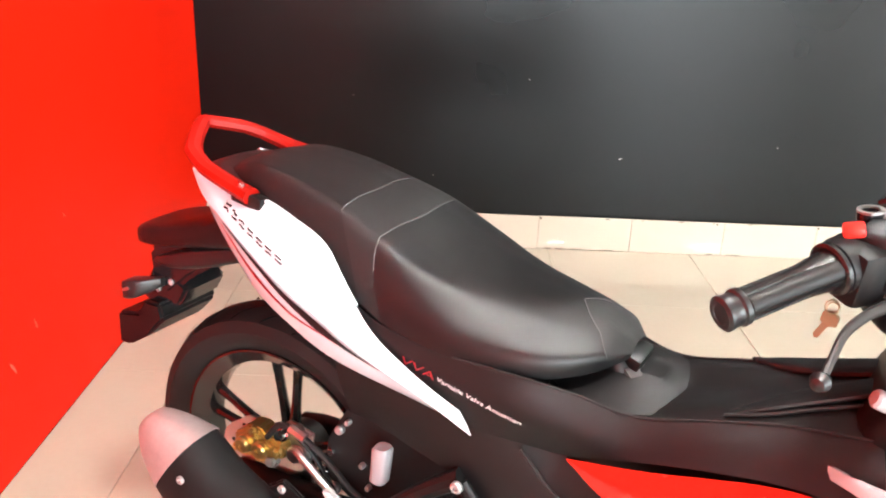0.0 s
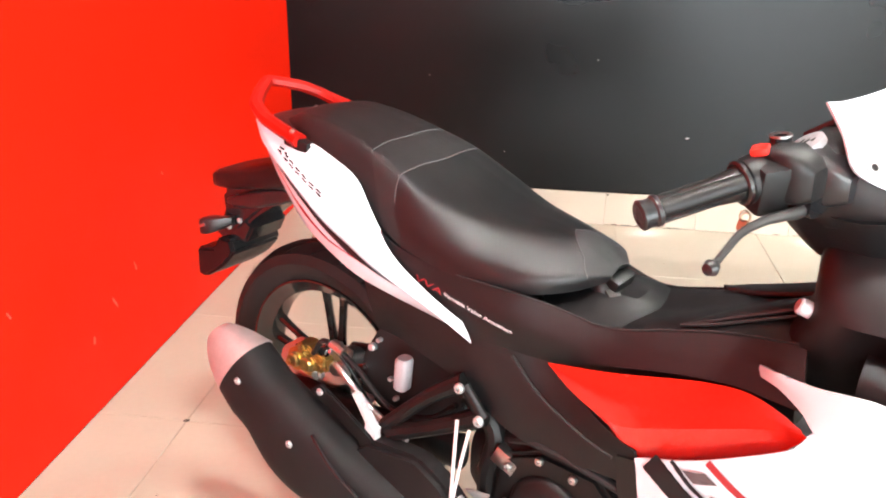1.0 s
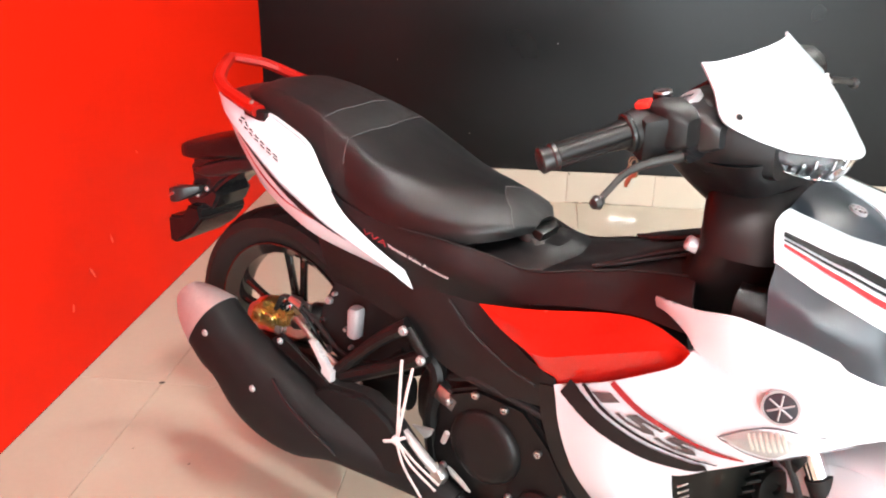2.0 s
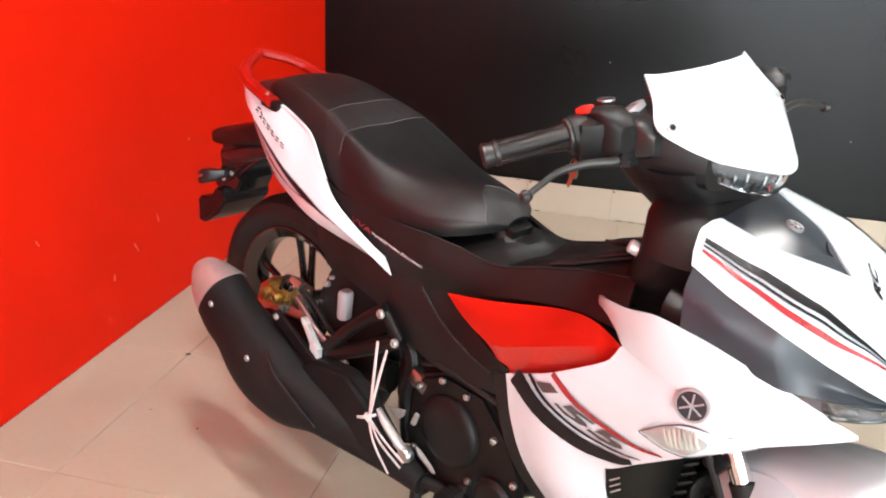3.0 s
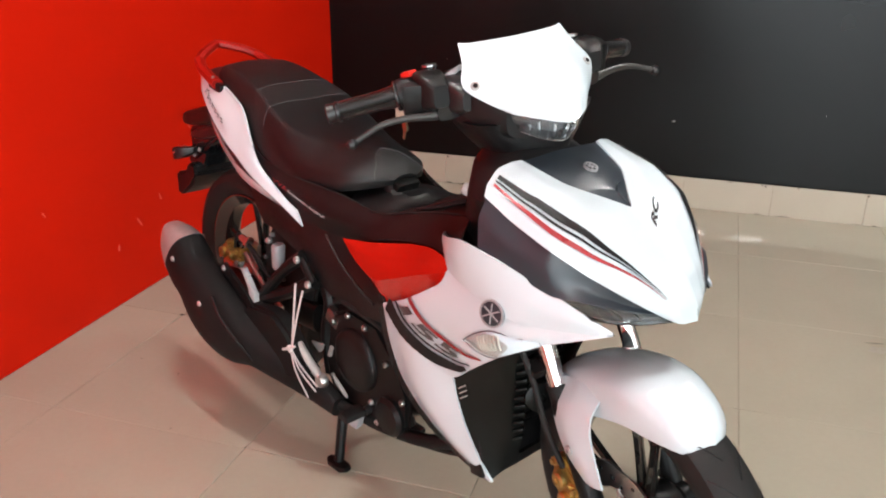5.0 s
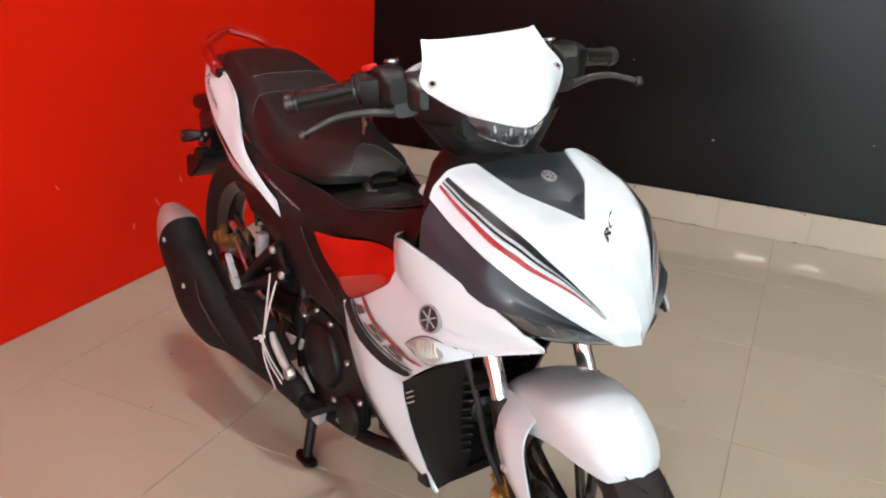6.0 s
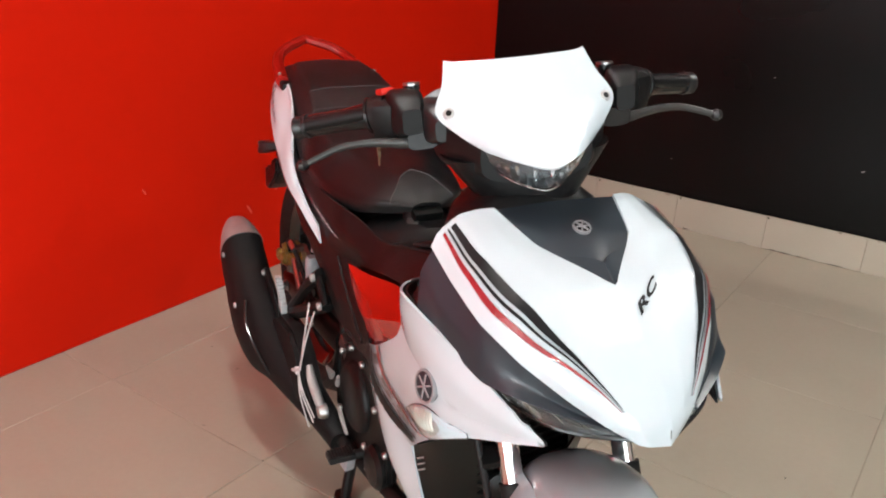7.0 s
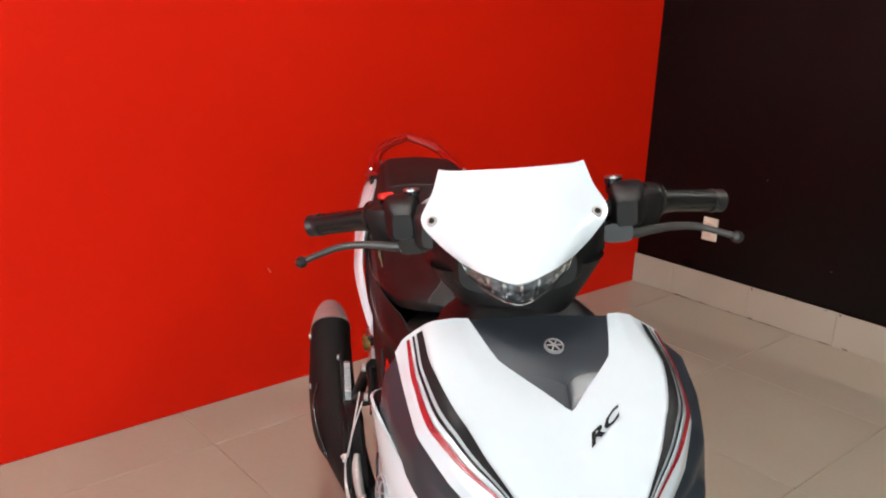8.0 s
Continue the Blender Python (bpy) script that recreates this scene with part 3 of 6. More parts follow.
for k in range(5):
    part("cooling_fin", loft([((0.775 + 0.025 * k, 0, 0.403 + 0.0095 * k), 0.087, 0.085, 30), ((0.783 + 0.025 * k, 0, 0.406 + 0.0095 * k), 0.087, 0.085, 30)], 20, 4.0), M_DARKMETAL, bike)
part("clutch_cover", lathe([(0.074, 0), (0.075, 0.015), (0.072, 0.024), (0.065, 0.030), (0.050, 0.033), (0.030, 0.034), (0.008, 0.0345)], (0.625, -0.112, 0.350), (0, -1, 0), 48), M_DARKMETAL, bike, "round black clutch cover")
part("gear_cover", plate([(0.50, 0.30), (0.52, 0.24), (0.60, 0.21), (0.72, 0.215), (0.80, 0.25), (0.80, 0.33), (0.76, 0.40), (0.70, 0.46), (0.60, 0.465), (0.53, 0.43)], -0.128, -0.108, 0.008), M_DARKMETAL, bike)
part("generator_cap", lathe([(0.045, 0), (0.045, 0.014), (0.036, 0.022), (0.01, 0.024)], (0.745, -0.122, 0.262), (0, -1, 0), 30), M_DARKMETAL, bike)
for c in ((0.603, -0.130, 0.452), (0.664, -0.130, 0.445), (0.735, -0.130, 0.385), (0.785, -0.128, 0.315), (0.765, -0.130, 0.228), (0.70, -0.130, 0.225), (0.535, -0.130, 0.272), (0.545, -0.130, 0.415), (0.68, -0.13, 0.268)):
    part("bolt", screw(c, (0, -1, 0), 0.0075, 0.007), M_STEEL, bike)
part("frame_rail", tube([(0.44, -0.10, 0.50), (0.50, -0.105, 0.45), (0.49, -0.11, 0.36), (0.50, -0.11, 0.26)], 0.018, 10, 20), M_DARKMETAL, bike)
part("oil_hose", tube([(0.54, -0.12, 0.46), (0.60, -0.135, 0.485), (0.70, -0.13, 0.47), (0.80, -0.12, 0.44)], 0.007, 8, 24), M_RUBBER, bike)
part("case_rib", plate([(0.551, 0.284), (0.562, 0.280), (0.590, 0.262), (0.606, 0.247), (0.596, 0.248), (0.560, 0.268)], -0.146, -0.138, 0.002), M_CAP, bike)
part("cable_clip", plate([(0.546, 0.360), (0.556, 0.356), (0.545, 0.328), (0.534, 0.330)], -0.146, -0.138, 0.002), M_CAP, bike)
part("clutch_lever_arm", plate([(0.467, 0.340), (0.519, 0.350), (0.512, 0.333), (0.500, 0.322), (0.488, 0.330)], -0.146, -0.138, 0.002), M_CAP, bike, "silver lever arm")
part("engine_bracket", box((0.535, -0.118, 0.415), (0.05, 0.02, 0.035), (0, 25, 0), 0.004), M_ALU, bike)

# foot rests, stand
part("passenger_bracket", tube([(0.505, -0.150, 0.505), (0.42, -0.160, 0.455), (0.32, -0.168, 0.405)], [0.017, 0.015, 0.017], 10, 14), M_DARKMETAL, bike, "black passenger footrest bracket")
part("passenger_bracket_arm", tube([(0.468, -0.150, 0.556), (0.40, -0.160, 0.505), (0.31, -0.168, 0.415)], [0.016, 0.013, 0.015], 10, 14), M_DARKMETAL, bike)
teeth = []
for k in range(9):
    f = k / 9
    teeth += [(0.264 + 0.047 * f, 0.474 - 0.057 * f), (0.273 + 0.047 * f, 0.472 - 0.057 * f)]
part("passenger_footrest", plate(teeth + [(0.312, 0.414), (0.312, 0.396), (0.296, 0.386), (0.282, 0.396), (0.287, 0.425), (0.262, 0.462), (0.255, 0.472)], -0.198, -0.184, 0.0015), M_LABEL, bike, "folded toothed silver footrest")
part("bracket_link", tube([(0.470, -0.158, 0.553), (0.508, -0.156, 0.505)], 0.012, 10, flat=0.7), M_DARKMETAL, bike)
for c in ((0.470, -0.168, 0.553), (0.508, -0.166, 0.505), (0.30, -0.186, 0.40)):
    part("bolt", screw(c, (0, -1, 0), 0.009, 0.008), M_BOLT, bike)
part("brake_fluid_reservoir", loft([((0.310, -0.125, 0.468), 0.011, 0.011, 90), ((0.311, -0.125, 0.472), 0.0145, 0.0145, 90), ((0.316, -0.125, 0.528), 0.0155, 0.0155, 90), ((0.317, -0.125, 0.534), 0.012, 0.012, 90)], 20, 2.6), M_MILK, bike, "milky white fluid reservoir")
part("kick_starter", tube([(0.484, -0.186, 0.356), (0.505, -0.188, 0.338), (0.530, -0.186, 0.317), (0.556, -0.182, 0.296)], [0.008, 0.011, 0.011, 0.009], 12, 20), M_CAP, bike, "polished folded kick starter lever")
part("kick_boss", lathe([(0.016, 0), (0.017, 0.010), (0.013, 0.018), (0.006, 0.019)], (0.560, -0.172, 0.288), (0, -1, 0), 18), M_STEEL, bike)
rub = part("rider_footrest", box((0.676, -0.180, 0.256), (0.032, 0.056, 0.015), (0, 6, 0), 0.005), M_RUBBER, bike, "ribbed black rubber footrest")
for k in range(9):
    part("rib", box((0.676, -0.156 - 0.006 * k, 0.264), (0.028, 0.0025, 0.004), (0, 6, 0), 0.001), M_DARKMETAL, rub)
part("footrest_stem", tube([(0.655, -0.10, 0.235), (0.670, -0.140, 0.245), (0.676, -0.160, 0.252)], 0.010, 8, 12), M_STEEL, bike)
part("footrest_block", box((0.662, -0.160, 0.226), (0.024, 0.022, 0.032), (0, 15, 10), 0.004), M_MILK, bike, "milky plastic block under the footrest")
part("footrest_bar", tube([(0.655, -0.105, 0.225), (0.60, -0.12, 0.200), (0.56, -0.10, 0.180)], 0.012, 10, 14), M_DARKMETAL, bike)
for s in (-1, 1):
    part("stand_leg", tube([(0.50, s * 0.075, 0.20), (0.513, s * 0.098, 0.11), (0.520, s * 0.118, 0.012)], [0.014, 0.013, 0.012], 10, 12), M_DARKMETAL, bike, "black centre stand leg")
    part("stand_foot", loft([((0.485, s * 0.120, 0.010), 0.010, 0.008, 0), ((0.50, s * 0.120, 0.010), 0.018, 0.0098, 0), ((0.545, s * 0.120, 0.012), 0.018, 0.0098, 0), ((0.56, s * 0.120, 0.016), 0.010, 0.007, 0)], 12), M_DARKMETAL, bike)
part("stand_bar", tube([(0.512, -0.095, 0.12), (0.512, 0.095, 0.12)], 0.010, 10), M_DARKMETAL, bike)
part("frame_tube", tube([(0.60, -0.08, 0.20), (0.75, -0.095, 0.205), (0.88, -0.095, 0.235), (0.98, -0.085, 0.27)], 0.011, 10, 20), M_DARKMETAL, bike)

# plate added to fill the dark gap beside the wheel, with made-up bright pieces
part("gap_plate", plate([(0.165, 0.395), (0.175, 0.470), (0.215, 0.540), (0.280, 0.600), (0.380, 0.600), (0.420, 0.470), (0.380, 0.365), (0.250, 0.352)], -0.081, -0.068, 0.004), M_RUBBER, bike, "black plate added to fill the dark gap beside the rear wheel")
for x, z, r, shine in ((0.188, 0.452, 0.007, M_CHROME), (0.205, 0.500, 0.008, M_BOLT), (0.222, 0.520, 0.005, M_BOLT), (0.250, 0.448, 0.005, M_BOLT), (0.262, 0.410, 0.005, M_BOLT)):
    part("gap_piece", lathe([(r, 0), (r, 0.010), (r * 0.7, 0.013), (r * 0.3, 0.013)], (x, -0.081, z), (0.15, -1, 0.2), 10), shine, bike)

# cable ties that hang at the footrest
ties = thing("cable_ties", "bunch of white plastic cable ties hanging at the footrest bracket", "cable tie", BIKE)
for path, r in (([(0.474, -0.180, 0.500), (0.478, -0.192, 0.43), (0.483, -0.205, 0.352)], 0.0034),
                ([(0.496, -0.176, 0.488), (0.492, -0.192, 0.43), (0.486, -0.208, 0.352)], 0.0032),
                ([(0.459, -0.216, 0.340), (0.483, -0.218, 0.352), (0.508, -0.212, 0.366)], 0.0034),
                ([(0.485, -0.210, 0.350), (0.528, -0.212, 0.323), (0.578, -0.204, 0.289)], 0.0030),
                ([(0.485, -0.210, 0.350), (0.518, -0.212, 0.312), (0.570, -0.204, 0.273)], 0.0032),
                ([(0.484, -0.210, 0.348), (0.502, -0.212, 0.302), (0.537, -0.204, 0.242)], 0.0030)):
    part("tie_strap", tube(path, r, 6, 24, flat=0.5), M_TIE, ties)
part("tie_knot", box((0.484, -0.212, 0.350), (0.015, 0.009, 0.012), (0, 20, 0), 0.002), M_TIE, ties)

# ---- black body: inner tail, side covers, tunnel
SIDE_TOP_A = [(0.10, -0.100, 0.850), (0.20, -0.130, 0.815), (0.287, -0.150, 0.768), (0.36, -0.148, 0.744), (0.44, -0.143, 0.732), (0.534, -0.132, 0.728), (0.60, -0.112, 0.716), (0.68, -0.098, 0.702), (0.768, -0.090, 0.724), (0.854, -0.090, 0.748), (0.95, -0.10, 0.768)]
SIDE_TOP_B = [(0.10, -0.105, 0.83), (0.20, -0.135, 0.79), (0.30, -0.155, 0.745), (0.37, -0.154, 0.715), (0.45, -0.150, 0.695), (0.54, -0.142, 0.682), (0.61, -0.128, 0.674), (0.70, -0.112, 0.682), (0.78, -0.112, 0.706), (0.86, -0.115, 0.725), (0.96, -0.13, 0.740)]
SIDE_TOP_C = [(0.10, -0.105, 0.80), (0.20, -0.135, 0.76), (0.31, -0.152, 0.705), (0.39, -0.150, 0.675), (0.48, -0.147, 0.640), (0.54, -0.135, 0.628), (0.60, -0.120, 0.626), (0.70, -0.124, 0.657), (0.80, -0.129, 0.684), (0.88, -0.134, 0.698), (0.97, -0.15, 0.702)]
SIDE_UP = sheet([SIDE_TOP_A, SIDE_TOP_B, SIDE_TOP_C], 44, 12)
SIDE_LOW = sheet([
    [(0.24, -0.148, 0.690), (0.31, -0.152, 0.690), (0.39, -0.149, 0.672), (0.48, -0.146, 0.642), (0.54, -0.136, 0.632), (0.60, -0.120, 0.628), (0.70, -0.142, 0.575), (0.768, -0.160, 0.560)],
    [(0.25, -0.142, 0.63), (0.31, -0.145, 0.63), (0.38, -0.146, 0.615), (0.46, -0.148, 0.59), (0.54, -0.145, 0.56), (0.62, -0.138, 0.545), (0.70, -0.145, 0.535), (0.772, -0.155, 0.535)],
    [(0.26, -0.128, 0.575), (0.31, -0.130, 0.572), (0.376, -0.138, 0.562), (0.45, -0.142, 0.545), (0.53, -0.142, 0.498), (0.61, -0.138, 0.475), (0.70, -0.142, 0.485), (0.775, -0.148, 0.495)]], 34, 10)
for g in (SIDE_UP, flip(SIDE_UP)):
    part("side_cover", skin(g), M_BLACK, bike, "matt black side cover")
for g in (SIDE_LOW, flip(SIDE_LOW)):
    part("lower_side_cover", skin(g), M_BLACK, bike, "matt black lower side cover")
part("side_rib", tube([(0.548, -0.142, 0.628), (0.60, -0.144, 0.580), (0.68, -0.152, 0.545), (0.735, -0.160, 0.535)], 0.0028, 8, 20), M_RUBBER, bike)
TUNNEL = sheet([
    [(0.60, -0.118, 0.700), (0.68, -0.098, 0.701), (0.768, -0.090, 0.723), (0.854, -0.090, 0.747), (0.95, -0.098, 0.767)],
    [(0.60, -0.080, 0.705), (0.66, -0.070, 0.697), (0.768, -0.062, 0.730), (0.854, -0.060, 0.756), (0.95, -0.065, 0.782)],
    [(0.60, 0, 0.715), (0.66, 0, 0.700), (0.74, 0, 0.715), (0.84, 0, 0.752), (0.95, 0, 0.800)]], 24, 8)
TUNNEL = np.concatenate([TUNNEL, flip(TUNNEL)[::-1][1:]], axis=0)
part("centre_tunnel", skin(TUNNEL, 0.004, None, (0.78, 0, 0.5)), M_BLACK, bike, "matt black centre tunnel")
for s in (-1, 1):
    part("tunnel_panel", loft(blend([((0.786, s * 0.080, 0.736), 0.003, 0.002, 20), ((0.820, s * 0.062, 0.749), 0.015, 0.006, 20), ((0.870, s * 0.042, 0.769), 0.022, 0.007, 20), ((0.945, s * 0.024, 0.799), 0.024, 0.008, 20)], 14), 14, 3.0), M_BLACK, bike, "raised black panel on the tunnel")
    part("panel_gap", tube([(0.782, s * 0.083, 0.735), (0.827, s * 0.078, 0.748), (0.880, s * 0.066, 0.768), (0.945, s * 0.052, 0.790)], 0.0026, 6, 16), M_RUBBER, bike)
    part("cover_seam", tube([(x, -s * (y - 0.001), z + 0.001) for x, y, z in SIDE_TOP_A[4:]], 0.0018, 6, 30), M_RUBBER, bike)
# seat hinge block and the post below the seat nose
part("seat_post", loft([((0.634, 0, 0.684), 0.110, 0.104, 90), ((0.635, 0, 0.705), 0.104, 0.098, 90), ((0.635, 0, 0.711), 0.086, 0.076, 90), ((0.640, 0, 0.716), 0.064, 0.056, 90), ((0.646, 0, 0.722), 0.050, 0.044, 90), ((0.632, 0, 0.724), 0.040, 0.026, 90), ((0.618, 0, 0.746), 0.036, 0.020, 90)], 28, 2.4), M_BLACK, bike, "black seat pedestal flaring into the tunnel")
part("seat_hinge", box((0.652, -0.030, 0.722), (0.018, 0.022, 0.010), (0, 25, -30), 0.002), M_LEVER, bike, "grey metal seat hinge")
part("hinge_block", box((0.648, 0.0, 0.734), (0.022, 0.060, 0.022), (0, 20, 0), 0.004), M_SHROUD, bike)
part("inner_body", loft([((0.12, 0, 0.80), 0.085, 0.045, 0), ((0.25, 0, 0.75), 0.12, 0.06, 0), ((0.40, 0, 0.68), 0.13, 0.055, 0), ((0.60, 0, 0.62), 0.11, 0.075, 0), ((0.80, 0, 0.64), 0.10, 0.075, 0), ((0.95, 0, 0.69), 0.10, 0.06, 0)], 20, 3.0), M_BLACK, bike)

# ---- seat: one cushion in four fields with seams
SEAT_RAIL_A = [(-0.046, 0, 0.896), (0.02, 0, 0.920), (0.12, 0, 0.915), (0.205, 0, 0.897), (0.287, 0, 0.871), (0.37, 0, 0.834), (0.46, 0, 0.810), (0.56, 0, 0.799), (0.61, 0, 0.783), (0.646, 0, 0.758)]
SEAT_RAIL_C = [(-0.026, -0.064, 0.884), (0.04, -0.092, 0.890), (0.12, -0.108, 0.878), (0.205, -0.124, 0.846), (0.287, -0.136, 0.812), (0.37, -0.143, 0.778), (0.46, -0.138, 0.754), (0.56, -0.112, 0.750), (0.615, -0.076, 0.754), (0.648, -0.030, 0.751)]
SEAT_RAIL_D = [(0.0, -0.066, 0.866), (0.06, -0.096, 0.866), (0.12, -0.112, 0.858), (0.195, -0.130, 0.830), (0.262, -0.143, 0.790), (0.34, -0.147, 0.748), (0.45, -0.142, 0.727), (0.55, -0.118, 0.724), (0.61, -0.078, 0.732), (0.642, -0.028, 0.740)]
SEAT_RAILS = [SEAT_RAIL_A, SEAT_RAIL_A, SEAT_RAIL_C, SEAT_RAIL_D]
mid_rail, edge_rail = np.array(SEAT_RAILS[0]), np.array(SEAT_RAILS[2])
drop = edge_rail - mid_rail
shoulder = np.interp(mid_rail[:, 0], (0.10, 0.20, 0.29, 0.37, 0.46, 0.52, 0.57, 0.61, 0.65), (0.86, 0.80, 0.82, 0.80, 0.62, 0.50, 0.42, 0.46, 0.50))[:, None]   # how far out the top reaches
SEAT_RAILS[1] = [tuple(q) for q in mid_rail + drop * np.concatenate([shoulder * 0.6, shoulder * 0.58, 0 * shoulder + 0.03], axis=1)]
SEAT_RAILS.insert(2, [tuple(q) for q in mid_rail + drop * np.concatenate([shoulder, shoulder, 0 * shoulder + 0.16], axis=1)])
SEAT_RAILS[3] = [tuple(q) for q in mid_rail + drop * np.array((1.0, 1.0, 0.92))]
SEAT = sheet(SEAT_RAILS, 61, 25) * 0.6 + sheet(SEAT_RAILS, 61, 25, True) * 0.4
# the seams run across in bows, further forward on the middle line
FIELDS = (20, 10, 22, 8)
warped = []
for j, row in enumerate(SEAT):
    f = j / (len(SEAT) - 1)
    marks = [row[0, 0], np.interp(f, (0, 0.25, 0.5, 0.625, 0.75, 1), (0.222, 0.219, 0.223, 0.241, 0.262, 0.285)),
             np.interp(f, (0, 0.25, 0.5, 0.625, 0.75, 1), (0.302, 0.297, 0.295, 0.298, 0.306, 0.325)),
             np.interp(f, (0, 0.25, 0.5, 0.75, 1), (0.564, 0.584, 0.607, 0.624, 0.628)), row[-1, 0]]
    xs = np.concatenate([np.linspace(a, c, n, endpoint=False) for a, c, n in zip(marks, marks[1:], FIELDS)] + [[marks[-1]]])
    warped.append(np.stack([np.interp(xs, row[:, 0], row[:, k]) for k in range(3)], axis=1))
SEAT = np.array(warped)
SEAT = np.concatenate([flip(SEAT)[::-1], SEAT[1:]], axis=0)
seat = new("seat")
seat.parent = bike
tagged(seat, "two-level black vinyl seat with grey fields")
half = len(SEAT) // 2
for name, a, c, mat in (("rear_cushion", 0, 20, M_VINYL), ("middle_band", 20, 30, M_VINYL2)):
    part(name, skin(SEAT[:, a:c + 1], 0.012, None, (0.3, 0, 0.70)), mat, seat, sharp=60)
part("front_cushion", skin(SEAT[:, 30:53], 0.012, None, (0.4, 0, 0.70)), M_VINYL3, seat, "smooth dark grey vinyl front cushion", sharp=60)
part("nose_cushion", skin(SEAT[:, 52:], 0.012, None, (0.4, 0, 0.70)), M_VINYL2, seat, "matt dark grey vinyl nose", sharp=60)
for i, cut in ((20, 12), (30, 7), (52, 5)):
    part("seam", tube(SEAT[cut:-cut, i] + np.array((0, 0, 0.0002)), 0.0008, 6), M_THREAD, seat)
part("seat_base", loft([((0.02, 0, 0.868), 0.075, 0.012, 0), ((0.15, 0, 0.850), 0.11, 0.014, 0), ((0.26, 0, 0.79), 0.132, 0.02, 0), ((0.33, 0, 0.757), 0.138, 0.014, 0), ((0.45, 0, 0.727), 0.136, 0.012, 0), ((0.55, 0, 0.725), 0.11, 0.012, 0), ((0.635, 0, 0.742), 0.03, 0.010, 0)], 20, 4.0), M_BLACK, seat)

# ---- tail: white upper panel, lower panel, grab rail, rear light and plate holder
TAIL_TOP_A = [(-0.090, -0.076, 0.890), (0.0, -0.098, 0.880), (0.045, -0.106, 0.873), (0.09, -0.110, 0.874), (0.15, -0.121, 0.862), (0.22, -0.137, 0.842), (0.262, -0.150, 0.802), (0.292, -0.159, 0.774), (0.33, -0.163, 0.738), (0.390, -0.160, 0.699), (0.460, -0.156, 0.663)]
TAIL_TOP_B = [(-0.096, -0.077, 0.887), (-0.03, -0.108, 0.868), (0.02, -0.127, 0.853), (0.09, -0.141, 0.841), (0.16, -0.154, 0.820), (0.22, -0.156, 0.794), (0.27, -0.166, 0.765), (0.30, -0.170, 0.748), (0.35, -0.171, 0.718), (0.41, -0.165, 0.687), (0.470, -0.157, 0.650)]
TAIL_TOP_C = [(-0.098, -0.076, 0.884), (-0.052, -0.103, 0.858), (0.002, -0.126, 0.842), (0.078, -0.150, 0.814), (0.165, -0.166, 0.772), (0.23, -0.172, 0.746), (0.29, -0.178, 0.722), (0.34, -0.178, 0.703), (0.40, -0.173, 0.679), (0.44, -0.167, 0.658), (0.480, -0.157, 0.632)]
TAIL = sheet([TAIL_TOP_A, TAIL_TOP_B, TAIL_TOP_C], 44, 14)
TAIL_LOW = sheet([
    [(-0.043, -0.100, 0.848), (0.002, -0.120, 0.835), (0.075, -0.144, 0.807), (0.163, -0.162, 0.766), (0.23, -0.169, 0.741), (0.29, -0.175, 0.717), (0.36, -0.174, 0.692), (0.44, -0.166, 0.660)],
    [(-0.043, -0.097, 0.833), (0.008, -0.117, 0.797), (0.083, -0.142, 0.760), (0.18, -0.160, 0.728), (0.24, -0.167, 0.706), (0.30, -0.170, 0.690), (0.37, -0.166, 0.673), (0.44, -0.163, 0.656)],
    [(-0.045, -0.088, 0.823), (0.005, -0.104, 0.778), (0.08, -0.129, 0.731), (0.18, -0.150, 0.697), (0.24, -0.158, 0.681), (0.30, -0.160, 0.671), (0.37, -0.157, 0.660), (0.44, -0.158, 0.651)]], 34, 8)
for k, (g, h) in enumerate(((TAIL, TAIL_LOW), (flip(TAIL), flip(TAIL_LOW)))):
    tp = part("tail_panel", skin(g), M_WHITE, bike, "glossy white tail panel")
    part("tail_lower_panel", skin(h), M_WHITE, bike, "white lower tail panel")
    part("tail_edge", tube(g[0, 12:30] * np.array((1, 1, 1)), 0.004, 6), M_WHITE, tp)
    part("tail_stripe", band(h, (0.02, 0.02, 0.04, 0.02), (0.06, 0.14, 0.30, 0.05), 0.12, 0.80, 0.0015), M_BLKDECAL, tp, "dark stripe")
    part("tail_stripe", band(h, (0.16, 0.30, 0.44, 0.2), (0.20, 0.40, 0.52, 0.21), 0.10, 0.66, 0.0015), M_REDDECAL, tp, "red stripe")
    y_at = draper([g], 0.0030)
    sgn = -1 if k == 0 else 1
    for j in range(7):   # the model lettering, as plain bars
        f = j / 6
        x0, z0 = 0.026 + 0.128 * f, 0.862 - 0.046 * f
        bm = stripe([(x0 - 0.008, z0 + 0.001), (x0 + 0.006, z0 - 0.004)], 0.0026, y_at, 5)
        stripe([(x0 - 0.006, z0 - 0.005), (x0 + 0.008, z0 - 0.010)], 0.0026, y_at, 5, 0, bm)
        part("letter_bar", bm, M_BLKDECAL, tp)
GR = [(0.068, -0.117, 0.879), (0.02, -0.108, 0.886), (-0.045, -0.097, 0.900), (-0.086, -0.082, 0.916), (-0.106, -0.058, 0.929), (-0.128, -0.026, 0.938), (-0.144, 0, 0.944)]
GR = GR + [(x, -y, z) for x, y, z in GR[-2::-1]]
GR = polyline(GR, 60) * 0.6 + spline(GR, 60) * 0.4
part("grab_rail", tube(GR, [0.013, 0.012, 0.0115, 0.011, 0.0105, 0.011, 0.0115, 0.012, 0.013], 8, 60, flat=1.25), M_DARKRED, bike, "glossy dark red grab rail", sharp=35)
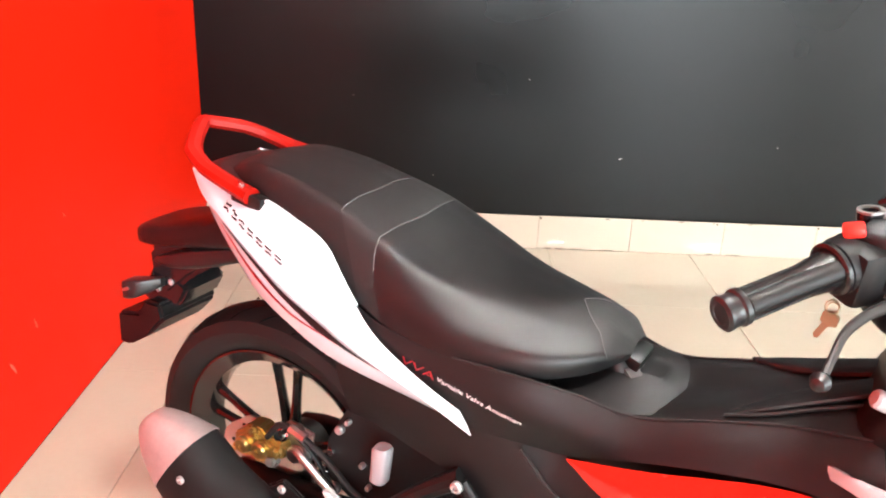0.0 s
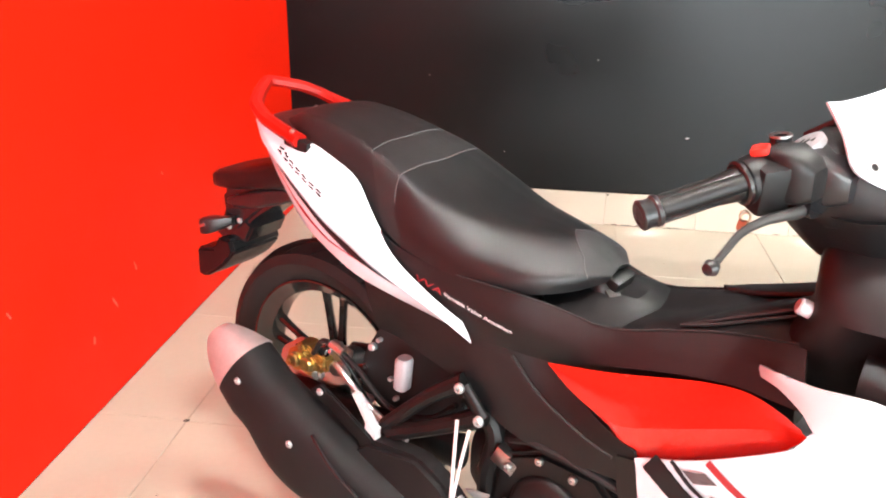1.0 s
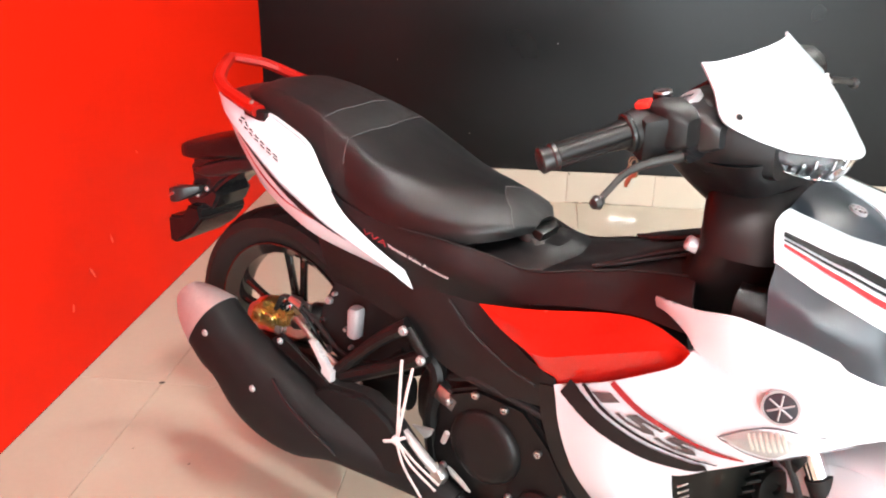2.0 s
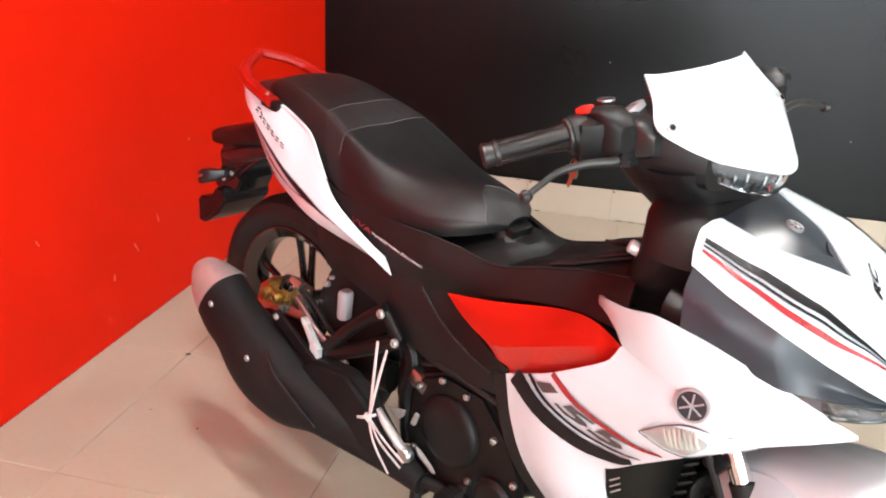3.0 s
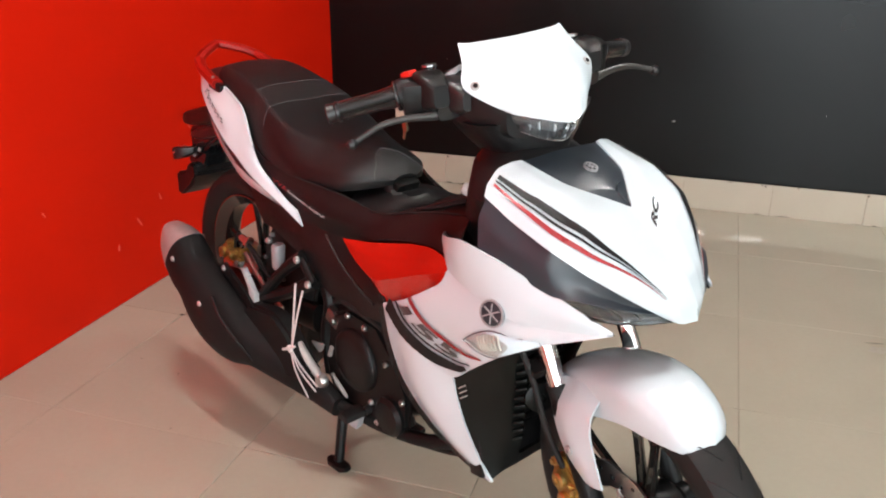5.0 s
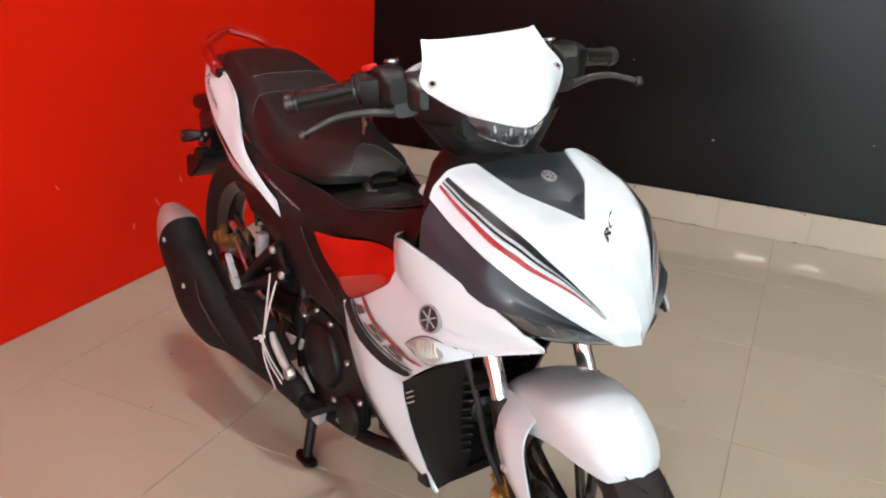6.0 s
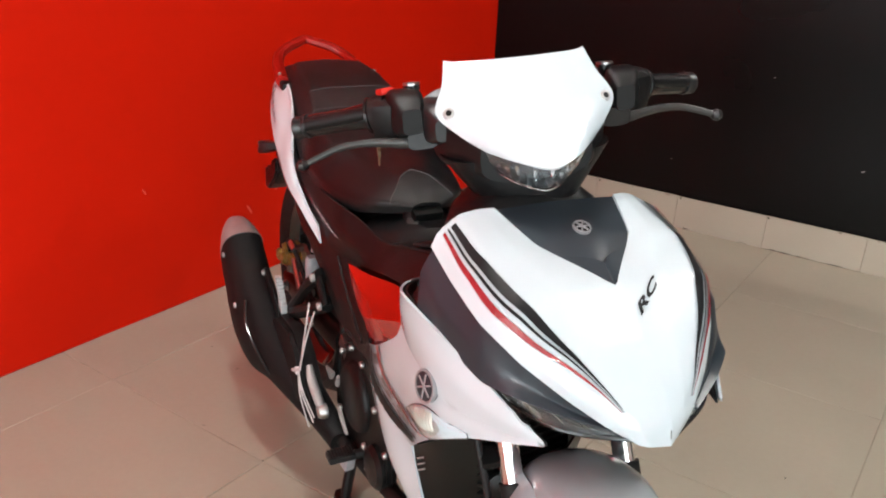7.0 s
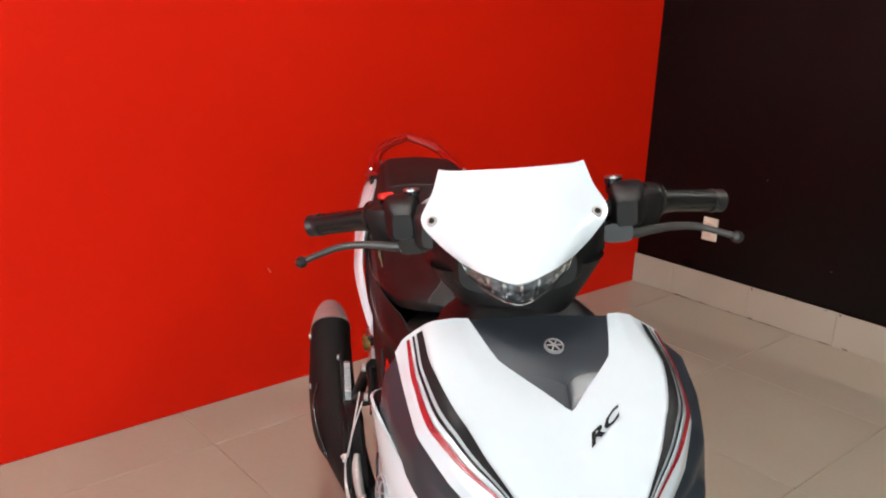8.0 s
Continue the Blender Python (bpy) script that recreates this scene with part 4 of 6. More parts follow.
for s in (-1, 1):
    part("bolt", screw((0.050, s * 0.118, 0.893), (0, s * 0.5, 1), 0.005, 0.004), M_STEEL, bike)
    part("grab_bracket", box((0.06, s * 0.112, 0.873), (0.06, 0.022, 0.022), (0, 10, 0), 0.005), M_BLACK, bike)
part("tail_cover", loft(blend([((-0.088, 0, 0.884), 0.050, 0.008, 0), ((-0.06, 0, 0.884), 0.078, 0.012, 0), ((0.0, 0, 0.880), 0.092, 0.014, 0), ((0.06, 0, 0.874), 0.098, 0.014, 0)], 12), 20, 3.4), M_SATIN, bike, "black tail cover behind the seat")
part("tail_light", loft([((-0.100, 0, 0.835), 0.050, 0.026, 0), ((-0.075, 0, 0.842), 0.066, 0.032, 0), ((0.0, 0, 0.840), 0.085, 0.036, 0)], 20, 3.0), M_MAROON, bike, "dark red tail light")
part("rear_fender", loft(blend([((-0.270, 0, 0.728), 0.050, 0.012, 0), ((-0.262, 0, 0.730), 0.066, 0.020, 0), ((-0.20, 0, 0.742), 0.076, 0.025, 0), ((-0.08, 0, 0.772), 0.085, 0.030, 0), ((0.05, 0, 0.80), 0.08, 0.036, 0)], 18), 24, 4.0), M_BLACK, bike, "black rear fender", sharp=50)
part("fender_arm", plate([(-0.245, 0.600), (-0.205, 0.622), (-0.150, 0.668), (-0.085, 0.708), (-0.020, 0.730), (0.03, 0.770), (-0.10, 0.765), (-0.215, 0.735), (-0.252, 0.700), (-0.248, 0.650)], -0.056, 0.056, 0.009), M_GLOSS, bike, "gloss black fender arm")
part("fender_cheek", loft(blend([((-0.225, -0.055, 0.690), 0.010, 0.006, 12), ((-0.18, -0.060, 0.700), 0.014, 0.016, 12), ((-0.10, -0.062, 0.722), 0.014, 0.020, 12), ((-0.02, -0.058, 0.745), 0.010, 0.016, 12)], 14), 16, 3.0), M_SATIN, bike)
part("plate_holder", plate([(-0.290, 0.600), (-0.252, 0.665), (-0.215, 0.668), (-0.165, 0.640), (-0.190, 0.600), (-0.250, 0.580)], -0.050, 0.050, 0.006), M_GLOSS, bike, "black number plate holder with no plate")
part("plate_flap", plate([(-0.342, 0.556), (-0.345, 0.488), (-0.318, 0.490), (-0.255, 0.530), (-0.214, 0.572), (-0.222, 0.602), (-0.262, 0.600), (-0.284, 0.568)], -0.068, 0.068, 0.006), M_BLACK, bike, "black plate flap")
for s in (-1, 1):
    ind = part("indicator", loft(blend([((-0.276, s * 0.084, 0.630), 0.014, 0.014, 0), ((-0.273, s * 0.086, 0.631), 0.017, 0.018, 0), ((-0.252, s * 0.085, 0.636), 0.018, 0.018, 0), ((-0.236, s * 0.078, 0.640), 0.016, 0.015, 0), ((-0.212, s * 0.058, 0.648), 0.009, 0.008, 0)], 16), 20, 6.0), M_SATIN, bike, "black rear indicator")
    # a small shiny slip stands for the pale reflection on the indicator
    part("indicator_glint", box((-0.262, s * 0.1030, 0.637), (0.020, 0.004, 0.007), (0, -24, 0), 0.0012), M_REFLECT, ind, "shiny slip set on the indicator for its pale glint")
    part("bolt", screw((-0.232, s * 0.056, 0.628), (0, s, 0), 0.006, 0.004), M_BOLT, bike)
    part("bolt", screw((-0.196, s * 0.056, 0.650), (0, s, 0), 0.006, 0.004), M_BOLT, bike)
part("reflector", box((-0.286, -0.055, 0.622), (0.008, 0.05, 0.016), (0, -10, 0), 0.003), M_ALU, bike)
part("inner_fender", tube([(0.34 * math.cos(a) + 0.03, 0, 0.338 + 0.335 * math.sin(a)) for a in np.linspace(0.1, 1.15, 14)], 0.06, 10, flat=1.0), M_BLACK, bike)

# ---- red side panels
RED = sheet([
    [(0.611, -0.142, 0.639), (0.709, -0.141, 0.658), (0.80, -0.140, 0.682), (0.845, -0.141, 0.694), (0.896, -0.143, 0.701), (0.934, -0.147, 0.695), (0.974, -0.157, 0.683)],
    [(0.612, -0.1425, 0.638), (0.685, -0.153, 0.633), (0.765, -0.158, 0.645), (0.83, -0.159, 0.662), (0.885, -0.159, 0.676), (0.93, -0.158, 0.682), (0.974, -0.158, 0.682)],
    [(0.613, -0.143, 0.637), (0.665, -0.151, 0.608), (0.735, -0.160, 0.592), (0.806, -0.165, 0.618), (0.858, -0.165, 0.640), (0.934, -0.164, 0.671), (0.975, -0.159, 0.681)]], 36, 10, True)
RED_LOW = sheet([
    [(0.613, -0.143, 0.637), (0.665, -0.151, 0.608), (0.735, -0.160, 0.592), (0.806, -0.165, 0.618), (0.858, -0.165, 0.640), (0.934, -0.164, 0.671), (0.975, -0.159, 0.681)],
    [(0.614, -0.138, 0.635), (0.664, -0.146, 0.605), (0.726, -0.149, 0.573), (0.762, -0.150, 0.540), (0.858, -0.158, 0.580), (0.946, -0.166, 0.638), (0.985, -0.168, 0.682)]], 36, 5)
for g, h in ((RED, RED_LOW), (flip(RED), flip(RED_LOW))):
    rp = part("side_panel", skin(g, 0.003), M_REDPAINT, bike, "glossy red side panel")
    part("side_panel_facet", skin(h, 0.003), M_REDPAINT, rp)

# ---- white leg shields
CA = sheet([
    [(0.864, -0.078, 0.717), (0.943, -0.160, 0.750), (0.985, -0.192, 0.763), (1.047, -0.219, 0.781), (1.120, -0.207, 0.766), (1.195, -0.180, 0.736), (1.255, -0.163, 0.711), (1.300, -0.138, 0.686)],
    [(0.867, -0.083, 0.712), (0.941, -0.162, 0.744), (0.984, -0.193, 0.745), (1.035, -0.213, 0.745), (1.105, -0.209, 0.726), (1.185, -0.191, 0.704), (1.25, -0.168, 0.694), (1.301, -0.139, 0.684)],
    [(0.872, -0.088, 0.706), (0.939, -0.160, 0.730), (0.976, -0.186, 0.722), (0.996, -0.196, 0.706), (1.06, -0.205, 0.691), (1.15, -0.200, 0.669), (1.235, -0.171, 0.672), (1.302, -0.139, 0.682)]], 44, 11, crisp=0.3)
CB = sheet([
    [(0.770, -0.162, 0.553), (0.857, -0.180, 0.597), (0.925, -0.189, 0.640), (0.975, -0.193, 0.676), (0.998, -0.1925, 0.712), (1.06, -0.2005, 0.700), (1.15, -0.1955, 0.679), (1.235, -0.168, 0.679), (1.300, -0.1375, 0.684)],
    [(0.772, -0.164, 0.550), (0.86, -0.183, 0.560), (0.93, -0.192, 0.588), (0.99, -0.198, 0.617), (1.06, -0.203, 0.638), (1.15, -0.200, 0.644), (1.235, -0.172, 0.664), (1.302, -0.139, 0.681)],
    [(0.774, -0.165, 0.546), (0.85, -0.178, 0.520), (0.92, -0.175, 0.492), (0.976, -0.166, 0.476), (1.04, -0.181, 0.525), (1.12, -0.197, 0.588), (1.20, -0.184, 0.638), (1.26, -0.162, 0.664), (1.302, -0.139, 0.680)]], 48, 16, crisp=0.25)
CC = sheet([
    [(0.774, -0.165, 0.547), (0.785, -0.158, 0.470), (0.815, -0.148, 0.390), (0.875, -0.135, 0.325), (0.955, -0.122, 0.275), (1.030, -0.112, 0.244)],
    [(0.875, -0.180, 0.510), (0.883, -0.174, 0.455), (0.900, -0.164, 0.390), (0.935, -0.148, 0.335), (0.985, -0.130, 0.285), (1.033, -0.112, 0.246)],
    [(0.976, -0.164, 0.476), (0.978, -0.158, 0.445), (0.988, -0.150, 0.390), (1.003, -0.138, 0.335), (1.020, -0.124, 0.285), (1.038, -0.112, 0.248)]], 30, 12)
for k, (a, b, c) in enumerate(((CA, CB, CC), (flip(CA), flip(CB), flip(CC)))):
    bm = skin(a, 0.004)
    skin(b, 0.004, bm)
    skin(c, 0.004, bm)
    bmesh.ops.remove_doubles(bm, verts=bm.verts, dist=0.003)
    shield = part("leg_shield", bm, M_WHITE, bike, "glossy white leg shield with striped decals", sharp=28)
    part("shield_liner", skin((a * np.array((1, 0.955, 1)) + np.array((-0.002, 0, -0.004)))[:, 8:], 0.003), M_BLACK, shield, "black inner liner")
    y_at = draper([a, b, c], 0.0038)
    part("decal_band", stripe([(0.796, 0.566), (0.822, 0.551), (0.855, 0.534), (0.905, 0.516), (0.955, 0.507), (1.005, 0.513), (1.030, 0.524)], [0.036, 0.036, 0.033, 0.030, 0.027, 0.020, 0.008], y_at, 50), M_BLKDECAL, shield, "black decal band")
    part("decal_band", stripe([(0.828, 0.584), (0.862, 0.562), (0.905, 0.543), (0.955, 0.530), (1.005, 0.529), (1.045, 0.538)], [0.008, 0.0075, 0.006, 0.005, 0.004, 0.002], y_at, 40), M_BLKDECAL, shield, "black decal band")
    part("decal_band", stripe([(0.878, 0.609), (0.913, 0.591), (0.945, 0.577), (0.990, 0.564), (1.037, 0.558), (1.080, 0.566)], [0.011, 0.011, 0.010, 0.009, 0.007, 0.003], y_at, 40), M_REDDECAL, shield, "red decal stripe")
    # the number on the decal
    sgn = -1 if k == 0 else 1
    word = text_mesh("155", 0.036, Matrix.Identity(4), shear=0.25, stretch=1.25, bold=0.035)
    pathp = spline([(0.850, 0, 0.589), (0.873, 0, 0.578), (0.910, 0, 0.564), (0.950, 0, 0.552), (0.985, 0, 0.5455), (1.030, 0, 0.544)], 60)
    xs = [v.co.x for v in word.verts]
    lo, hi = min(xs), max(xs)
    for v in word.verts:
        f = (v.co.x - lo) / (hi - lo)
        if sgn > 0:
            f = 1 - f
        i = min(int(f * 58), 58)
        q = pathp[i] + (pathp[i + 1] - pathp[i]) * (f * 58 - i)
        t = pathp[min(i + 2, 59)] - pathp[max(i - 2, 0)]
        t /= np.linalg.norm(t)
        up = np.array((-t[2], 0, t[0]))
        q = q + up * v.co.y * 0.95
        v.co = Vector((q[0], y_at(q[0], q[2]), q[2]))
    part("number_decal", word, M_GREYDECAL, shield, "grey number 155", smooth=False)
    # round emblem: ring and three crossed bars
    ec = Vector((1.115, y_at(1.115, 0.672), 0.672))
    ax = Vector((0.12, sgn, 0.12)).normalized()
    ec = ec + ax * 0.0035
    em = part("emblem", lathe([(0.0225, -0.006), (0.0225, 0.0012), (0.020, 0.002), (0.0, 0.002)], ec, ax, 36), M_GREY, shield, "dark round emblem")
    part("emblem_ring", lathe([(0.0235, -0.004), (0.0235, 0.0030), (0.0205, 0.0030), (0.0205, -0.004)], ec, ax, 36, closed=True), M_EMBLEM, em)
    q = ax.to_track_quat("Z", "Y").to_matrix()
    for j in range(3):
        a1 = j * math.pi / 3 + 0.5
        d = q @ Vector((math.cos(a1), math.sin(a1), 0)) * 0.0175
        part("emblem_bar", tube([ec + ax * 0.003 - d, ec + ax * 0.003 + d], 0.0014, 6), M_EMBLEM, em)
    # turn signal let into the shield
    TS = sheet([
        [(1.044, sgn * 0.203, 0.595), (1.078, sgn * 0.206, 0.622), (1.110, sgn * 0.204, 0.637), (1.155, sgn * 0.196, 0.640), (1.200, sgn * 0.186, 0.646)],
        [(1.047, sgn * 0.203, 0.593), (1.082, sgn * 0.210, 0.605), (1.115, sgn * 0.210, 0.614), (1.157, sgn * 0.199, 0.628), (1.202, sgn * 0.186, 0.643)],
        [(1.050, sgn * 0.200, 0.590), (1.085, sgn * 0.203, 0.586), (1.118, sgn * 0.202, 0.590), (1.160, sgn * 0.195, 0.614), (1.204, sgn * 0.186, 0.640)]], 24, 8)
    turn = part("turn_signal", skin(TS * np.array((1, 0.975, 1)), 0.006), M_SIGNAL, shield, "silvery turn signal reflector")
    for j in range(7):
        part("lens_rib", tube(TS[1:-2, 6 + j] * np.array((1, 0.988, 1)), 0.0024, 5), M_RIB, turn)
    part("signal_edge", tube(np.concatenate([TS[-1, 14::-1], TS[0, :20]]) * np.array((1, 1.006, 1)), 0.0011, 6), M_GREYDECAL, turn)
    lens = part("signal_lens", skin(TS * np.array((1, 1.012, 1)), 0.002), M_LENS, turn, "clear ribbed lens")
    lens.visible_shadow = False

# dark inner edge behind each leg shield
EDGE = sheet([
    [(0.774, -0.163, 0.549), (0.785, -0.156, 0.470), (0.815, -0.146, 0.390), (0.875, -0.133, 0.325), (0.955, -0.120, 0.275), (1.02, -0.110, 0.246)],
    [(0.738, -0.152, 0.537), (0.745, -0.143, 0.460), (0.778, -0.135, 0.372), (0.845, -0.122, 0.300), (0.940, -0.110, 0.252), (1.01, -0.100, 0.230)]], 26, 4)
for g in (EDGE, flip(EDGE)):
    part("shield_edge", skin(g, 0.004, None, (0.9, 0, 0.45)), M_BLACK, bike, "matt black edge behind the leg shield")

# text on the side covers
for k, g in enumerate((SIDE_UP, flip(SIDE_UP))):
    y_at = draper([g], 0.0022)
    sgn = 1 if k == 0 else -1

    def slanted(words, size, x0, z0, x1, z1, stretch):
        bm = text_mesh(words, size, Matrix.Identity(4), shear=0.2, stretch=stretch)
        xs = [v.co.x for v in bm.verts]
        lo, hi = min(xs), max(xs)
        for v in bm.verts:
            f = (v.co.x - lo) / (hi - lo)
            f = f if sgn > 0 else 1 - f
            x, z = x0 + (x1 - x0) * f, z0 + (z1 - z0) * f + v.co.y
            v.co = Vector((x, y_at(x, z), z))
        return bm

    part("letters", slanted("VVA", 0.016, 0.368, 0.713, 0.418, 0.700, 1), M_REDDECAL, bike, "red letters VVA", smooth=False)
    part("letters", slanted("Variable Valve Actuation", 0.0095, 0.423, 0.699, 0.545, 0.667, 1), M_WHTDECAL, bike, "white lettering Variable Valve Actuation", smooth=False)

# ---- nose
NOSE_RAIL_A = [(1.056, -0.099, 0.893), (1.132, -0.074, 0.864), (1.211, -0.002, 0.829), (1.275, 0, 0.785), (1.328, 0, 0.740), (1.350, 0, 0.704), (1.354, 0, 0.677)]
NOSE_RAIL_B = [(1.054, -0.118, 0.893), (1.14, -0.110, 0.868), (1.215, -0.072, 0.832), (1.277, -0.052, 0.788), (1.322, -0.042, 0.742), (1.344, -0.034, 0.706), (1.349, -0.018, 0.679)]
NOSE_RAIL_C = [(1.054, -0.142, 0.889), (1.15, -0.150, 0.862), (1.222, -0.138, 0.829), (1.275, -0.105, 0.785), (1.314, -0.076, 0.742), (1.335, -0.054, 0.707), (1.344, -0.029, 0.681)]
NOSE_RAIL_D = [(1.066, -0.178, 0.871), (1.136, -0.176, 0.846), (1.208, -0.166, 0.815), (1.262, -0.134, 0.775), (1.303, -0.096, 0.736), (1.329, -0.062, 0.706), (1.340, -0.034, 0.683)]
NOSE_RAIL_E = [(1.072, -0.189, 0.855), (1.125, -0.185, 0.828), (1.196, -0.178, 0.800), (1.250, -0.147, 0.765), (1.291, -0.108, 0.733), (1.324, -0.068, 0.704), (1.337, -0.036, 0.684)]
NOSE_RAILS = [NOSE_RAIL_A, NOSE_RAIL_B, NOSE_RAIL_C, NOSE_RAIL_D, NOSE_RAIL_E]
NOSE = sheet(NOSE_RAILS, 60, 29, crisp=0.7)
NOSE[0, :, 1] = np.where(NOSE[0, :, 0] > 1.206, 0.0, np.minimum(NOSE[0, :, 1], 0.0))
NY = 0.010   # the nose sits slightly off the wheel line
OFF = np.array((0, NY, 0))
RIGHT = NOSE + OFF * np.clip(1 - np.arange(len(NOSE)) / 14, 0, 1)[:, None, None]
LEFT = flip(NOSE) + OFF * np.clip(1 - np.arange(len(NOSE)) / 14, 0, 1)[:, None, None]
bm = skin(RIGHT, 0.004, None, (1.1, 0, 0.6))
skin(LEFT, 0.004, bm, (1.1, 0, 0.6))
bmesh.ops.remove_doubles(bm, verts=bm.verts, dist=0.0006)
bmesh.ops.delete(bm, geom=[f for f in bm.faces if all(abs(v.co.y - NY) < 0.0012 and v.co.x > 1.2 for v in f.verts)], context="FACES_ONLY")
nose = part("nose_cowl", bm, M_WHITE, bike, "glossy white nose cowl with red and black stripes", sharp=28)
for g in (RIGHT, LEFT):
    ins = (1.1, 0, 0.6)
    for name, tint, mids, halves in (
            ("wide black stripe", M_BLKDECAL, (0.578, 0.630, 0.690, 0.700, 0.645, 0.590), (0.042, 0.044, 0.042, 0.034, 0.016, 0.004)),
            ("thin black stripe", M_BLKDECAL, (0.668, 0.715, 0.770, 0.765, 0.685, 0.605), (0.014, 0.014, 0.013, 0.010, 0.007, 0.003)),
            ("red stripe", M_REDDECAL, (0.745, 0.790, 0.845, 0.835, 0.740, 0.630), (0.023, 0.024, 0.024, 0.020, 0.014, 0.005))):
        mids, halves = spline([(i, v, 0) for i, v in enumerate(mids)], 31)[:, 1], np.interp(np.linspace(0, 5, 31), range(6), halves)
        part("nose_stripe", band(g, tuple(mids - halves), tuple(mids + halves), 0.03, 0.86, 0.0028, 90, 0.0, ins), tint, nose, name)
# letters on the left half of the nose
left = LEFT
rc = text_mesh("RC", 0.0155, Matrix.Identity(4), shear=0.45, stretch=1.15, bold=0.04)
wide = max(v.co.x for v in rc.verts)
for v in rc.verts:
    v.co.x *= 0.042 / wide
    v.co.y *= 1.0
c0, du = Vector((1.236, 0.040, 0.816)), Vector((-0.54, 0.76, 0.34)).normalized()
dn = Vector((0.58, 0.10, 0.80)).normalized()
dv = dn.cross(du).normalized()
flat_pts, flat_n = left.reshape(-1, 3), normals(left).reshape(-1, 3)
if flat_n[:, 2].mean() < 0:
    flat_n = -flat_n
for v in rc.verts:
    q = np.array(c0 + du * v.co.x + dv * v.co.y)
    k = np.argmin(((flat_pts - q) ** 2).sum(axis=1))
    v.co = Vector(q - flat_n[k] * ((q - flat_pts[k]) @ flat_n[k] - 0.002))
part("letters", rc, M_BLKDECAL, nose, "black letters RC", smooth=False)

# dark vee on the nose
VEE = sheet([
    [(1.054, -0.101, 0.889), (1.130, -0.074, 0.861), (1.208, -0.001, 0.826)],
    [(1.052, -0.030, 0.891), (1.122, -0.022, 0.8735), (1.2085, 0.0, 0.826)],
    [(1.052, 0.0, 0.892), (1.122, 0.0, 0.8745), (1.209, 0.0, 0.827)]], 20, 8)
VEE = np.concatenate([VEE, flip(VEE)[::-1][1:]], axis=0)
bm = skin(VEE + OFF, 0.004, None, (1.05, 0, 0.6))
vee = part("nose_vee", bm, M_GREY, bike, "dark grey vee panel on the nose", sharp=25)
# the lower end of the vee falls back in a chevron-shaped facet
facet = []
for j in range(len(VEE)):
    side = abs(j - len(VEE) // 2) / (len(VEE) // 2)
    start = 0.80 - 0.22 * side
    row = []
    for k in range(7):
        u = (start + (0.985 - start) * k / 6) * (VEE.shape[1] - 1)
        i = min(int(u), VEE.shape[1] - 2)
        row.append(VEE[j, i] * (1 - u + i) + VEE[j, i + 1] * (u - i) + np.array((0.5, 0, 0.85)) * (0.0050 * (1 - k / 6) + 0.0008) * (1 - 0.8 * side))
    facet.append(row)
part("vee_facet", skin(np.array(facet) + OFF, 0.003, None, (1.05, 0, 0.6)), M_GREY, vee, "sunken chevron facet", sharp=20)
ec, ax = Vector((1.121, NY + 0.002, 0.8755)), Vector((0.34, 0, 0.94)).normalized()
em = part("emblem", lathe([(0.0122, -0.006), (0.0122, 0.001), (0.010, 0.002), (0.0, 0.002)], ec, ax, 32), M_GLOSS, vee, "round chrome-ringed emblem")
part("emblem_ring", lathe([(0.0130, -0.004), (0.0130, 0.0035), (0.0110, 0.0035), (0.0110, -0.004)], ec, ax, 32, closed=True), M_EMBLEM, em)
q = ax.to_track_quat("Z", "Y").to_matrix()
for j in range(3):
    a1 = j * math.pi / 3
    d = q @ Vector((math.cos(a1), math.sin(a1), 0)) * 0.0098
    part("emblem_bar", tube([ec + ax * 0.003 - d, ec + ax * 0.003 + d], 0.0012, 6), M_EMBLEM, em)

# dark side panels of the nose, headlight strip, dark underside
NSIDE = sheet([
    [(1.074, -0.185, 0.855), (1.125, -0.181, 0.828), (1.196, -0.174, 0.800), (1.250, -0.143, 0.765), (1.291, -0.104, 0.733), (1.323, -0.064, 0.704)],
    [(1.074, -0.203, 0.825), (1.128, -0.200, 0.797), (1.200, -0.180, 0.766), (1.254, -0.143, 0.738), (1.293, -0.100, 0.717), (1.324, -0.058, 0.703)],
    [(1.080, -0.209, 0.775), (1.130, -0.200, 0.755), (1.210, -0.178, 0.726), (1.259, -0.155, 0.725), (1.299, -0.109, 0.713), (1.328, -0.062, 0.701)]], 40, 10, crisp=0.6)
FAR = flip(NSIDE)
FAR[:, :, 1] *= np.interp(np.arange(len(FAR)), (0, len(FAR) * 0.3, len(FAR) - 1), (1.02, 1.10, 1.12))[:, None]
for g in (NSIDE, FAR):
    part("nose_side_panel", skin(g, 0.004, None, (1.1, 0, 0.7)), M_GREY, bike, "satin dark grey nose side panel")
